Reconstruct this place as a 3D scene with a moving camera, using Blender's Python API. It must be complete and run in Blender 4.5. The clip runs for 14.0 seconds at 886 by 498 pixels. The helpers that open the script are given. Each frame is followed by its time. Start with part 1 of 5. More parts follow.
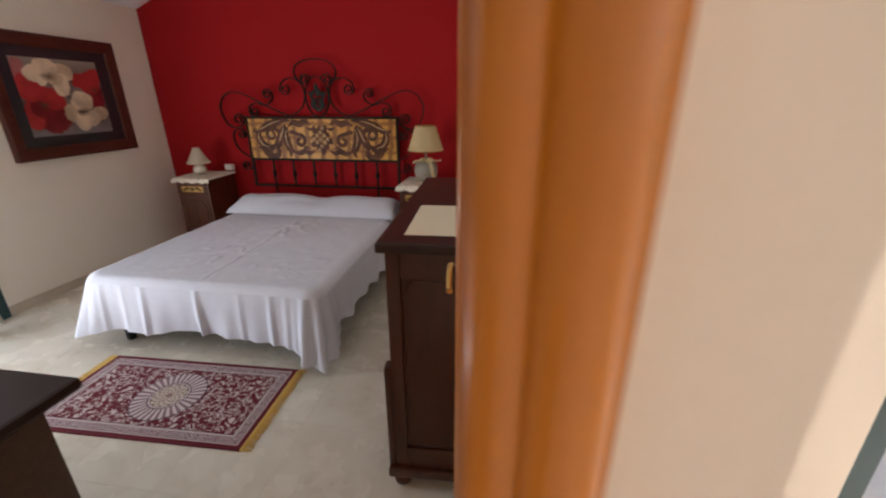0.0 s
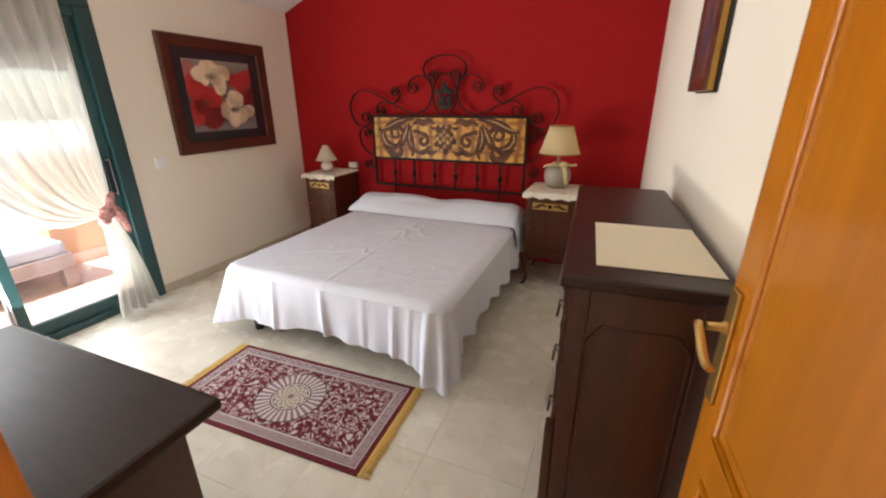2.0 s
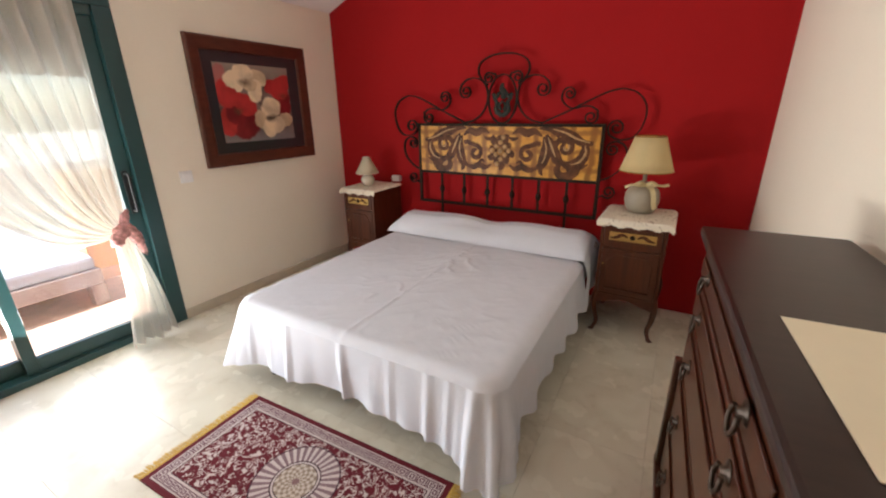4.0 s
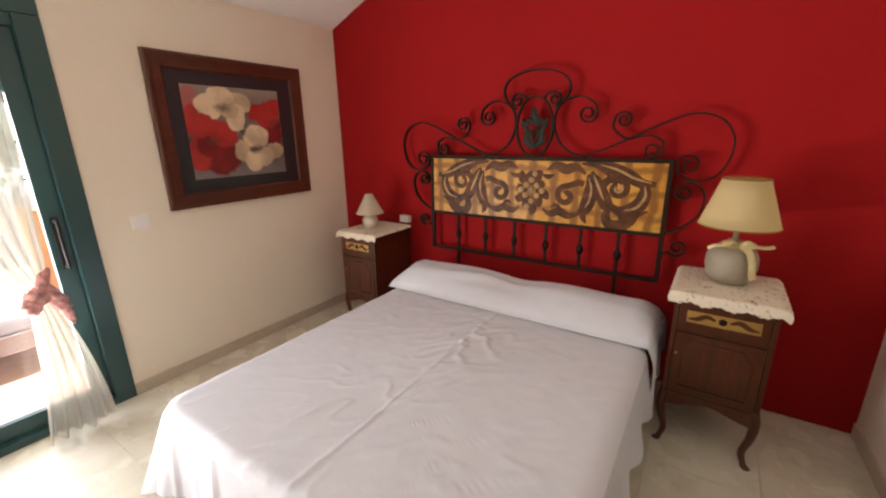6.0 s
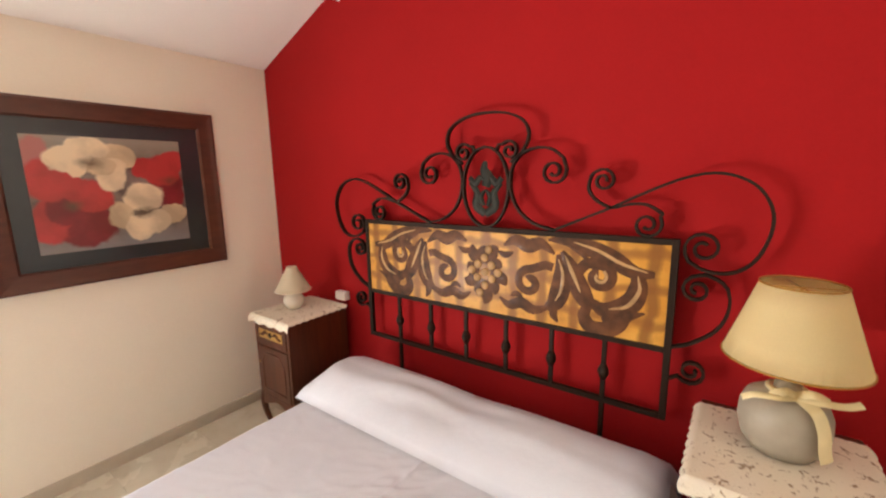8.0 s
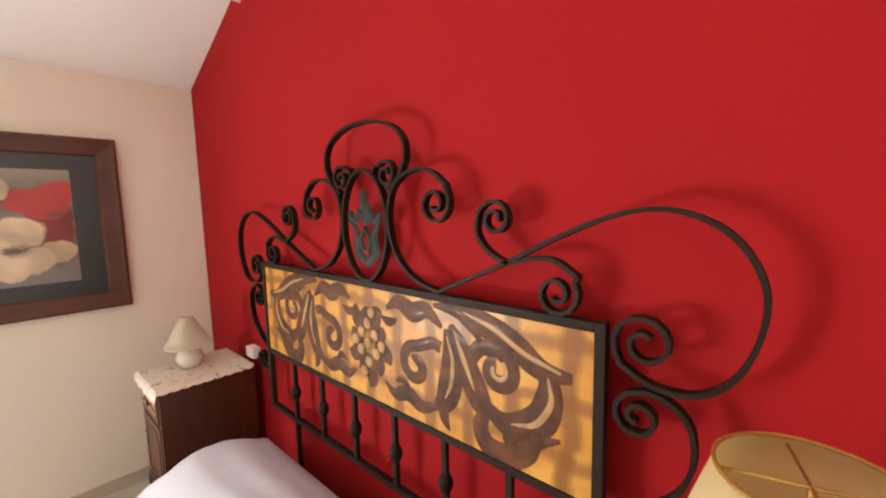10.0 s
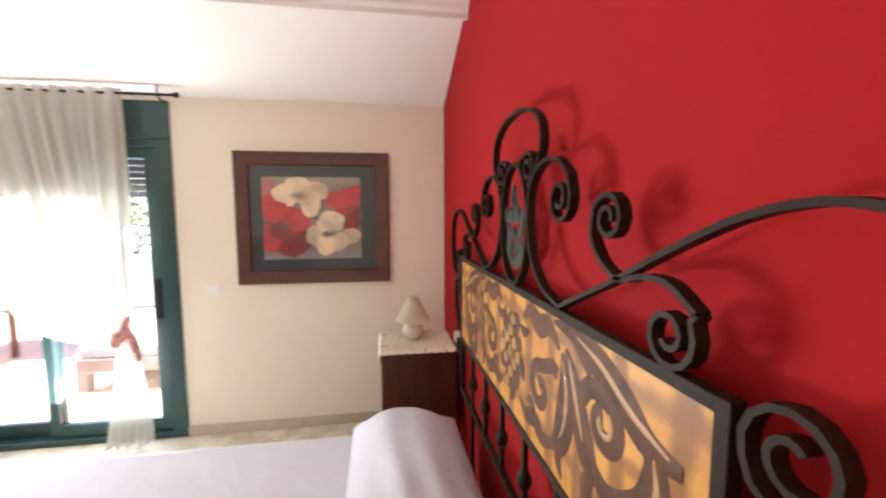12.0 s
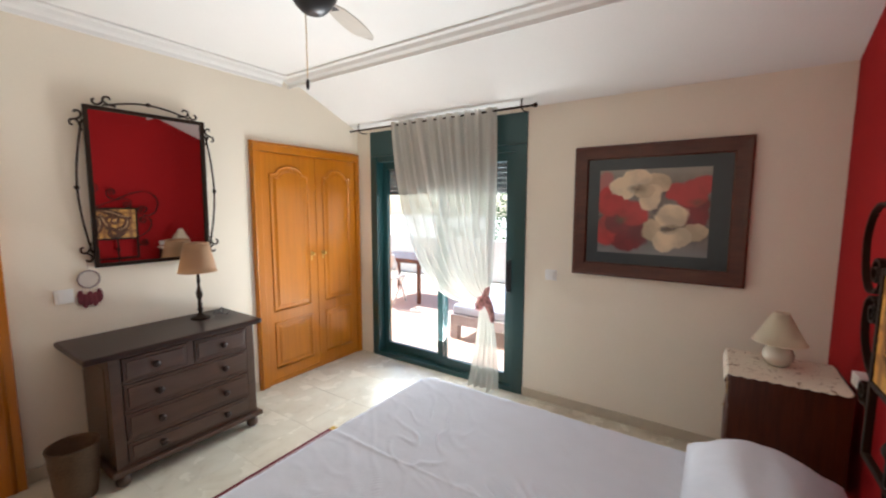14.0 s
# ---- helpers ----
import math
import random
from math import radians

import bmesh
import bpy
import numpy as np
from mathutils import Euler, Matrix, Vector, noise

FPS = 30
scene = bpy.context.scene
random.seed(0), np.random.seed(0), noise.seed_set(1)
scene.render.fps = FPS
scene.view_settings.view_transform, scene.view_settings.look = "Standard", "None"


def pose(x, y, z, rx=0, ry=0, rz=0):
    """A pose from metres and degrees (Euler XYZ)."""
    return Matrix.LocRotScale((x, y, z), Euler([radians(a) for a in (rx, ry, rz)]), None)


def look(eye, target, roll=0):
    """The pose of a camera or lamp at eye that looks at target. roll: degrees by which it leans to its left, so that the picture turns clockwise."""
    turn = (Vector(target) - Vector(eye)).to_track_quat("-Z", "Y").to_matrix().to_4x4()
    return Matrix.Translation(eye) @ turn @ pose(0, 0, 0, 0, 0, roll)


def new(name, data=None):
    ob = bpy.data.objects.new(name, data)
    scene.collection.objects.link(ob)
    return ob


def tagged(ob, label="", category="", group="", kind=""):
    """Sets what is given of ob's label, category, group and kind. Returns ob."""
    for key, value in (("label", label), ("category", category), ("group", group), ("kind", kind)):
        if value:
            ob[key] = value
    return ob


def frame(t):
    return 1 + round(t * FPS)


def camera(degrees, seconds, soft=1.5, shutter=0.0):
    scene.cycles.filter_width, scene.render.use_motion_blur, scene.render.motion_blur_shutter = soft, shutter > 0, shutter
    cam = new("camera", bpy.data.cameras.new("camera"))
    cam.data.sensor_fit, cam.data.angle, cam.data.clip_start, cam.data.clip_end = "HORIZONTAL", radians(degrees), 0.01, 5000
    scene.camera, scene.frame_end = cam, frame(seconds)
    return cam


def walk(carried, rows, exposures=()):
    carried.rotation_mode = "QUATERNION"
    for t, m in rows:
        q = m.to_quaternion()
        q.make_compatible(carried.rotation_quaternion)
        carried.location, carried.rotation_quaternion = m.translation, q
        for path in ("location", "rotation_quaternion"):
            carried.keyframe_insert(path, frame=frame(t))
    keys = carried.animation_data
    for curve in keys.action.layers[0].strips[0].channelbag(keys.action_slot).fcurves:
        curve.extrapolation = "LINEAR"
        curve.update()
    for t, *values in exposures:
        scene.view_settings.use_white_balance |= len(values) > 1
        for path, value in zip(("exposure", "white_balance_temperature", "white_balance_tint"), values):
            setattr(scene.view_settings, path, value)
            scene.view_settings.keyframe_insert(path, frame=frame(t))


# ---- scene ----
cam = camera(95.6, 14.0, soft=2.1, shutter=0.35)
METRES, EYE, TILT, LEAN, TURN = 4.0, 1.5, 0.0, 0.0, 5.0
PATH = [
    (0, (0.185, 0.03, 1.534), (-0.097, 1.882, 0.832), -0.2),
    (0.5, (0.073, 0.043, 1.53), (-0.343, 1.87, 0.83), -0.2),
    (1, (-0.012, 0.082, 1.52), (-0.546, 1.879, 0.823), -0.3),
    (1.5, (-0.085, 0.149, 1.509), (-0.715, 1.915, 0.814), -0.3),
    (2, (-0.14, 0.259, 1.496), (-0.856, 1.994, 0.806), -0.4),
    (2.5, (-0.203, 0.384, 1.482), (-0.991, 2.092, 0.803), -0.7),
    (3, (-0.269, 0.502, 1.484), (-1.115, 2.182, 0.806), -0.8),
    (5.5, (-0.592, 1.261, 1.502), (-1.625, 2.87, 0.915), -0.9),
    (6, (-0.677, 1.441, 1.52), (-1.738, 3.044, 0.97), -0.9),
    (6.5, (-0.71, 1.649, 1.54), (-1.802, 3.246, 1.033), -1.0),
    (7, (-0.715, 1.872, 1.559), (-1.828, 3.469, 1.101), -0.9),
    (7.5, (-0.715, 2.092, 1.596), (-1.843, 3.694, 1.196), -0.9),
    (8, (-0.711, 2.321, 1.605), (-1.859, 3.92, 1.253), -1.0),
    (8.5, (-0.682, 2.557, 1.615), (-1.853, 4.151, 1.319), -1.0),
    (9, (-0.621, 2.785, 1.622), (-1.828, 4.36, 1.368), -1.2),
    (11.5, (-0.5, 3.502, 1.607), (-2.321, 4.307, 1.423), -0.3),
    (12, (-0.456, 3.555, 1.595), (-2.424, 3.862, 1.409), -0.2),
    (12.5, (-0.426, 3.538, 1.594), (-2.407, 3.333, 1.408), 0.2),
    (13, (-0.411, 3.525, 1.609), (-2.293, 2.88, 1.402), 0.1),
    (13.5, (-0.387, 3.493, 1.602), (-2.143, 2.56, 1.392), 0.1),
    (14, (-0.38, 3.453, 1.59), (-2.025, 2.336, 1.376), 0.1),
]
EXPOSURES = [
    (0.0, 0.76, 5850, 12), (0.5, 1.24, 6000, 12), (1.5, 1.38, 6200, 10), (3.0, 1.33, 6200, 8), (5.5, 1.36, 6550, 11), (7.0, 1.78, 6700, 11), (9.0, 2.13, 6500, 10),
    (11.5, 2.22, 6000, 9), (12.5, 1.92, 5950, 7), (13.0, 1.4, 5850, 6), (14.0, 1.24, 5800, 5),
]
walk(cam, [(t, look(eye, target, roll)) for t, eye, target, roll in PATH], EXPOSURES)

# ---- world and lights ----
world = bpy.data.worlds.new("sky")
scene.world = world
world.use_nodes = True
wn = world.node_tree.nodes
sky = wn.new("ShaderNodeTexSky")
sky.sky_type = "NISHITA"
sky.sun_disc = False
sky.sun_elevation = radians(52)
sky.sun_rotation = radians(189)
world.node_tree.links.new(sky.outputs[0], wn["Background"].inputs[0])
wn["Background"].inputs[1].default_value = 0.15
SUN_DIR = Vector((0.10, 0.62, -0.78))
sun = new("sun", bpy.data.lights.new("sun", "SUN"))
sun.data.energy, sun.data.angle, sun.data.color = 5.0, radians(0.5), (1, 0.95, 0.88)
sun.rotation_euler = SUN_DIR.to_track_quat("-Z", "Y").to_euler()


def area(name, loc, direction, w, h, power, color):
    ob = new(name, bpy.data.lights.new(name, "AREA"))
    ob.data.shape, ob.data.size, ob.data.size_y = "RECTANGLE", w, h
    ob.data.energy, ob.data.color = power, color
    ob.location = loc
    ob.rotation_euler = Vector(direction).to_track_quat("-Z", "Y").to_euler()
    return ob


area("window_daylight", (-3.47, 1.3, 1.0), (1, 0.30, -0.15), 1.45, 1.5, 14, (1, 0.98, 0.95)).data.spread = radians(128)
area("terrace_bounce", (-3.47, 1.3, 0.30), (0.5, 0.3, 0.85), 1.45, 0.25, 21, (1, 0.95, 0.88)).data.spread = radians(140)
area("hall_daylight", (2.1, 1.15, 1.2), (0, -1, -0.12), 1.0, 1.8, 42, (1, 0.86, 0.85))


# ---- materials ----
def mat(name, color, rough=0.6, metal=0.0, bump=0.0, scale=30.0, vary=0.06, scale2=2.5, coat=0.0, spec=0.5, stretch=(1, 1, 1), detail=4):
    m = bpy.data.materials.new(name)
    m.use_nodes = True
    nt = m.node_tree
    b = nt.nodes["Principled BSDF"]
    b.inputs["Roughness"].default_value = rough
    b.inputs["Metallic"].default_value = metal
    b.inputs["Coat Weight"].default_value = coat
    b.inputs["Coat Roughness"].default_value = 0.08
    b.inputs["Specular IOR Level"].default_value = spec
    tc = nt.nodes.new("ShaderNodeTexCoord")
    mp = nt.nodes.new("ShaderNodeMapping")
    mp.inputs["Scale"].default_value = stretch
    nt.links.new(tc.outputs["Object"], mp.inputs[0])
    n1 = nt.nodes.new("ShaderNodeTexNoise")
    n1.inputs["Scale"].default_value = scale
    n1.inputs["Detail"].default_value = detail
    n2 = nt.nodes.new("ShaderNodeTexNoise")
    n2.inputs["Scale"].default_value = scale2
    for n in (n1, n2):
        nt.links.new(mp.outputs[0], n.inputs["Vector"])
    add = nt.nodes.new("ShaderNodeMath")
    add.operation = "ADD"
    nt.links.new(n1.outputs[0], add.inputs[0])
    nt.links.new(n2.outputs[0], add.inputs[1])
    ramp = nt.nodes.new("ShaderNodeMapRange")
    ramp.inputs["From Min"].default_value, ramp.inputs["From Max"].default_value = 0.6, 1.4
    nt.links.new(add.outputs[0], ramp.inputs["Value"])
    mix = nt.nodes.new("ShaderNodeMix")
    mix.data_type = "RGBA"
    mix.inputs["A"].default_value = (*[c * (1 - vary) for c in color], 1)
    mix.inputs["B"].default_value = (*[min(1, c * (1 + vary)) for c in color], 1)
    nt.links.new(ramp.outputs[0], mix.inputs["Factor"])
    nt.links.new(mix.outputs["Result"], b.inputs["Base Color"])
    if bump:
        bp = nt.nodes.new("ShaderNodeBump")
        bp.inputs["Strength"].default_value = 1.0
        bp.inputs["Distance"].default_value = bump
        nt.links.new(n1.outputs[0], bp.inputs["Height"])
        nt.links.new(bp.outputs[0], b.inputs["Normal"])
    return m


M_cream = mat("cream_wall_paint", (0.88, 0.81, 0.68), 0.75, bump=0.0006, scale=90, vary=0.02)
M_red = mat("red_wall_paint", (0.335, 0.0085, 0.0105), 0.8, spec=0.15, bump=0.0006, scale=90, vary=0.05)
M_ceil = mat("white_ceiling_paint", (0.88, 0.865, 0.84), 0.8, bump=0.0005, scale=80, vary=0.02)
M_white = mat("white_plaster_moulding", (0.84, 0.83, 0.8), 0.6, vary=0.02)
M_floor = mat("cream_marble", (0.62, 0.56, 0.44), 0.22, vary=0.16, scale=9, scale2=1.6, detail=7)
M_grout = mat("floor_grout", (0.58, 0.54, 0.44), 0.8)
M_skirt = mat("marble_skirting", (0.55, 0.48, 0.37), 0.3, vary=0.12, scale=12)
M_orange = mat("honey_varnished_wood", (0.50, 0.170, 0.004), 0.34, vary=0.16, scale=6, scale2=1.4, stretch=(9, 9, 0.5), coat=0.27, spec=0.4)
M_orange.node_tree.nodes["Principled BSDF"].inputs["Coat Roughness"].default_value = 0.14
M_oak = mat("oak_jamb_wood", (0.46, 0.17, 0.03), 0.35, vary=0.2, scale=8, stretch=(12, 12, 0.7), coat=0.3)
M_dark = mat("dark_walnut", (0.054, 0.013, 0.004), 0.34, vary=0.35, scale=7, stretch=(10, 10, 0.8), coat=0.12, spec=0.4)
M_darktop = mat("dark_polished_top", (0.030, 0.015, 0.012), 0.36, vary=0.25, scale=6, stretch=(2, 12, 2), coat=0.04, spec=0.28)
M_night = mat("mahogany", (0.080, 0.020, 0.007), 0.34, vary=0.35, scale=7, stretch=(10, 10, 0.8), coat=0.15, spec=0.4)
M_chest = mat("brown_chest_wood", (0.085, 0.045, 0.028), 0.38, vary=0.25, scale=8, stretch=(1, 10, 10), coat=0.15)
M_iron = mat("wrought_iron", (0.020, 0.010, 0.005), 0.6, spec=0.2, metal=0.1, bump=0.001, scale=60, vary=0.3)
M_green = mat("dark_green_aluminium", (0.016, 0.062, 0.066), 0.35, vary=0.06, coat=0.2)
M_sheet = mat("white_cotton_sheet", (0.73, 0.77, 0.86), 0.85, bump=0.0035, scale=12, vary=0.03, detail=6)
M_brass = mat("worn_brass", (0.62, 0.42, 0.14), 0.3, metal=0.9, vary=0.15)
M_paper = mat("cream_paper", (0.80, 0.72, 0.55), 0.7, vary=0.02)


# ---- building helpers ----
def bx(bm, x0, x1, y0, y1, z0, z1, bev=0.0):
    x0, x1 = min(x0, x1), max(x0, x1)
    y0, y1 = min(y0, y1), max(y0, y1)
    z0, z1 = min(z0, z1), max(z0, z1)
    r = bmesh.ops.create_cube(bm, size=1.0)["verts"]
    for v in r:
        v.co = Vector((x0 + (v.co.x + 0.5) * (x1 - x0), y0 + (v.co.y + 0.5) * (y1 - y0), z0 + (v.co.z + 0.5) * (z1 - z0)))
    if bev:
        es = list({e for v in r for e in v.link_edges})
        bmesh.ops.bevel(bm, geom=es, offset=bev, segments=2, affect="EDGES", profile=0.6)
    return r


def lathe(bm, pts, cx=0.0, cy=0.0, n=28, close=True):
    """A turned shape from (radius, height) pairs."""
    rings = []
    for r, z in pts:
        rings.append([bm.verts.new((cx + r * math.cos(2 * math.pi * i / n), cy + r * math.sin(2 * math.pi * i / n), z)) for i in range(n)])
    for a, b in zip(rings, rings[1:]):
        for i in range(n):
            f = bm.faces.new((a[i], a[(i + 1) % n], b[(i + 1) % n], b[i]))
            f.smooth = True
    if close:
        bm.faces.new(rings[0][::-1])
        bm.faces.new(rings[-1])


def tube(bm, pts, w, d=None, n=8, normal=None):
    """A bar along points; w and d are its half sizes across; normal sets which way w lies."""
    d = d or w
    pts = [Vector(p) for p in pts]
    rings = []
    for i, p in enumerate(pts):
        t = (pts[min(i + 1, len(pts) - 1)] - pts[max(i - 1, 0)]).normalized()
        a = Vector(normal) if normal else (Vector((0, 0, 1)) if abs(t.z) < 0.9 else Vector((1, 0, 0)))
        s = t.cross(a).normalized()
        u = s.cross(t).normalized()
        rings.append([bm.verts.new(p + s * (w * math.cos(2 * math.pi * (k + 0.5) / n)) + u * (d * math.sin(2 * math.pi * (k + 0.5) / n))) for k in range(n)])
    for a, b in zip(rings, rings[1:]):
        for k in range(n):
            f = bm.faces.new((a[k], a[(k + 1) % n], b[(k + 1) % n], b[k]))
            f.smooth = n > 4
    bm.faces.new(rings[0][::-1])
    bm.faces.new(rings[-1])


def mesh(name, bm, material):
    me = bpy.data.meshes.new(name)
    bmesh.ops.recalc_face_normals(bm, faces=bm.faces)
    bm.to_mesh(me)
    bm.free()
    for m in material if isinstance(material, (list, tuple)) else (material,):
        me.materials.append(m)
    return me


def part(name, bm, material, parent=None, label=""):
    ob = new(name, mesh(name, bm, material))
    ob.parent = parent
    if label:
        tagged(ob, label)
    return ob


def boxes(name, material, parent, items, label="", bev=0.003):
    bm = bmesh.new()
    for it in items:
        bx(bm, *it, bev=bev)
    return part(name, bm, material, parent, label)


def thing(name, label, category, loc=(0, 0, 0), rz=0.0, group=""):
    ob = new(name)
    ob.matrix_basis = pose(*loc, 0, 0, rz)
    return tagged(ob, label, category, group)


def setting(name, items, material, label="", bev=0.0):
    ob = boxes(name, material, None, items, bev=bev)
    return tagged(ob, label, "", "", "structure")


# ---- plan ----
XW, XE = -3.45, 0.20      # window wall and the wall behind the dresser
YS, YN = 0.28, 4.03       # wall of the doorway and red wall
YH = 0.15                 # hall face of the doorway wall
ZLOW, XK, ZC = 2.36, -2.65, 2.69   # foot of the slope, its top, flat ceiling
DX0, DX1, DZ = -0.585, 0.172, 2.03  # doorway
WY0, WY1, WZ = 0.47, 2.18, 2.33    # window opening
AX0, AX1, AZ = -3.44, -2.24, 2.12  # built-in wardrobe


# ---- structure ----
setting("wall_west", [(XW - 0.25, XW, YS - 0.13, WY0, 0, 2.9), (XW - 0.25, XW, WY1, YN + 0.15, 0, 2.9), (XW - 0.25, XW, WY0, WY1, WZ, 2.9)], M_cream, "cream painted wall with a terrace door opening")
setting("wall_north", [(XW, XE + 0.089, YN, YN + 0.15, 0, 2.9)], M_red, "deep red painted wall behind the bed")


def east(y):
    """The wall behind the dresser runs slightly out of square."""
    return XE - 0.0205 * (y - YS)


bm = bmesh.new()
pts = [(XE, YS), (XE + 0.089, YS), (XE + 0.089, YN), (east(YN), YN)]
lo = [bm.verts.new((x, y, 0)) for x, y in pts]
hi = [bm.verts.new((x, y, 2.9)) for x, y in pts]
bm.faces.new(lo[::-1])
bm.faces.new(hi)
for i in range(4):
    bm.faces.new((lo[i], lo[(i + 1) % 4], hi[(i + 1) % 4], hi[i]))
tagged(part("wall_east", bm, M_cream), "cream painted wall behind the dresser", kind="structure")
setting("wall_south", [(XW, AX0, YH, YS, 0, 2.9), (AX0, AX1, YH, YS, AZ, 2.9), (AX1, DX0 - 0.03, YH, YS, 0, 2.9), (DX0 - 0.03, DX1 + 0.03, YH, YS, DZ + 0.03, 2.9), (DX1 + 0.03, XE + 0.089, YH, YS, 0, 2.9)], M_cream, "cream painted wall with a doorway and a built-in wardrobe")
setting("floor", [(XW - 0.25, 3.2, -2.3, YN + 0.15, -0.12, -0.012)], M_grout, "light grout bed under the marble floor tiles")
bm = bmesh.new()
prof = [(XW, ZLOW), (XK, ZC), (XE, ZC), (XE, ZC + 0.12), (XW, ZC + 0.12)]
lo = [bm.verts.new((x, YS, z)) for x, z in prof]
hi = [bm.verts.new((x, YN, z)) for x, z in prof]
bm.faces.new(lo[::-1])
bm.faces.new(hi)
for i in range(5):
    bm.faces.new((lo[i], lo[(i + 1) % 5], hi[(i + 1) % 5], hi[i]))
tagged(part("ceiling", bm, M_ceil), "white painted ceiling with one sloping side", kind="structure")

# hall outside the doorway
setting("hall_wall_south", [(-1.6, 3.2, -2.3, -2.2, 0, 2.7)], M_cream, "cream painted hall wall")
setting("hall_wall_west", [(-1.7, -1.6, -2.2, YH, 0, 2.7)], M_cream, "cream painted hall wall")
setting("hall_wall_east", [(3.1, 3.2, -2.2, 1.3, 0, 2.7)], M_cream, "cream painted hall wall")
setting("hall_wall_north", [(XE + 0.089, 1.36, 1.2, 1.35, 0, 2.7), (2.98, 3.1, 1.2, 1.35, 0, 2.7), (1.36, 2.98, 1.2, 1.35, 2.2, 2.7)], M_cream, "cream hall wall with a glazed door opening")
setting("hall_ceiling", [(-1.7, 3.2, -2.3, YH, 2.7, 2.82), (XE + 0.089, 3.2, YH, 1.35, 2.7, 2.82)], M_ceil, "white hall ceiling")

def smooth(pts, k=6):
    """Catmull-Rom through the points."""
    P = [Vector(p) for p in pts]
    P = [2 * P[0] - P[1]] + P + [2 * P[-1] - P[-2]]
    out = []
    for i in range(1, len(P) - 2):
        for j in range(k):
            t = j / k
            a, b, c, d = P[i - 1], P[i], P[i + 1], P[i + 2]
            out.append(0.5 * ((2 * b) + (c - a) * t + (2 * a - 5 * b + 4 * c - d) * t * t + (3 * b - a - 3 * c + d) * t ** 3))
    out.append(P[-2])
    return out


def spiral(cx, cz, r0, a0, turns, sign=1, r1=0.25, n=20):
    """Points of a spiral from radius r0 inwards, starting at the angle a0 in degrees."""
    return [(cx + r0 * (1 - (1 - r1) * i / n) * math.cos(radians(a0) + sign * 2 * math.pi * turns * i / n),
             cz + r0 * (1 - (1 - r1) * i / n) * math.sin(radians(a0) + sign * 2 * math.pi * turns * i / n)) for i in range(n + 1)]


# small expression helper for node materials
class Nodes:
    def __init__(self, name, rough=0.6, coat=0.0, metal=0.0):
        self.m = bpy.data.materials.new(name)
        self.m.use_nodes = True
        self.nt = self.m.node_tree
        self.b = self.nt.nodes["Principled BSDF"]
        self.b.inputs["Roughness"].default_value = rough
        self.b.inputs["Coat Weight"].default_value = coat
        self.b.inputs["Coat Roughness"].default_value = 0.06
        self.b.inputs["Metallic"].default_value = metal
        tc = self.nt.nodes.new("ShaderNodeTexCoord")
        self.co = tc.outputs["Object"]
        sp = self.nt.nodes.new("ShaderNodeSeparateXYZ")
        self.nt.links.new(self.co, sp.inputs[0])
        self.x, self.y, self.z = sp.outputs

    def put(self, sock, v):
        if isinstance(v, (int, float)):
            sock.default_value = v
        elif isinstance(v, tuple):
            sock.default_value = v if len(v) == 4 else (*v, 1)
        else:
            self.nt.links.new(v, sock)

    def op(self, kind, *a):
        n = self.nt.nodes.new("ShaderNodeMath")
        n.operation = kind
        for s, v in zip(n.inputs, a):
            self.put(s, v)
        return n.outputs[0]

    def noise(self, scale, detail=3, distortion=0.0, vec=None):
        n = self.nt.nodes.new("ShaderNodeTexNoise")
        n.inputs["Scale"].default_value, n.inputs["Detail"].default_value = scale, detail
        n.inputs["Distortion"].default_value = distortion
        self.nt.links.new(vec or self.co, n.inputs["Vector"])
        return n.outputs[0]

    def ramp(self, v, a, b, lo=0.0, hi=1.0):
        n = self.nt.nodes.new("ShaderNodeMapRange")
        for k, q in zip(("Value", "From Min", "From Max", "To Min", "To Max"), (v, a, b, lo, hi)):
            self.put(n.inputs[k], q)
        return n.outputs[0]

    def mix(self, f, a, b):
        n = self.nt.nodes.new("ShaderNodeMix")
        n.data_type = "RGBA"
        self.put(n.inputs["Factor"], f)
        self.put(n.inputs["A"], a)
        self.put(n.inputs["B"], b)
        return n.outputs["Result"]

    def bump(self, h, dist):
        n = self.nt.nodes.new("ShaderNodeBump")
        n.inputs["Distance"].default_value = dist
        self.nt.links.new(h, n.inputs["Height"])
        self.nt.links.new(n.outputs[0], self.b.inputs["Normal"])

    def done(self, c):
        self.put(self.b.inputs["Base Color"], c)
        return self.m


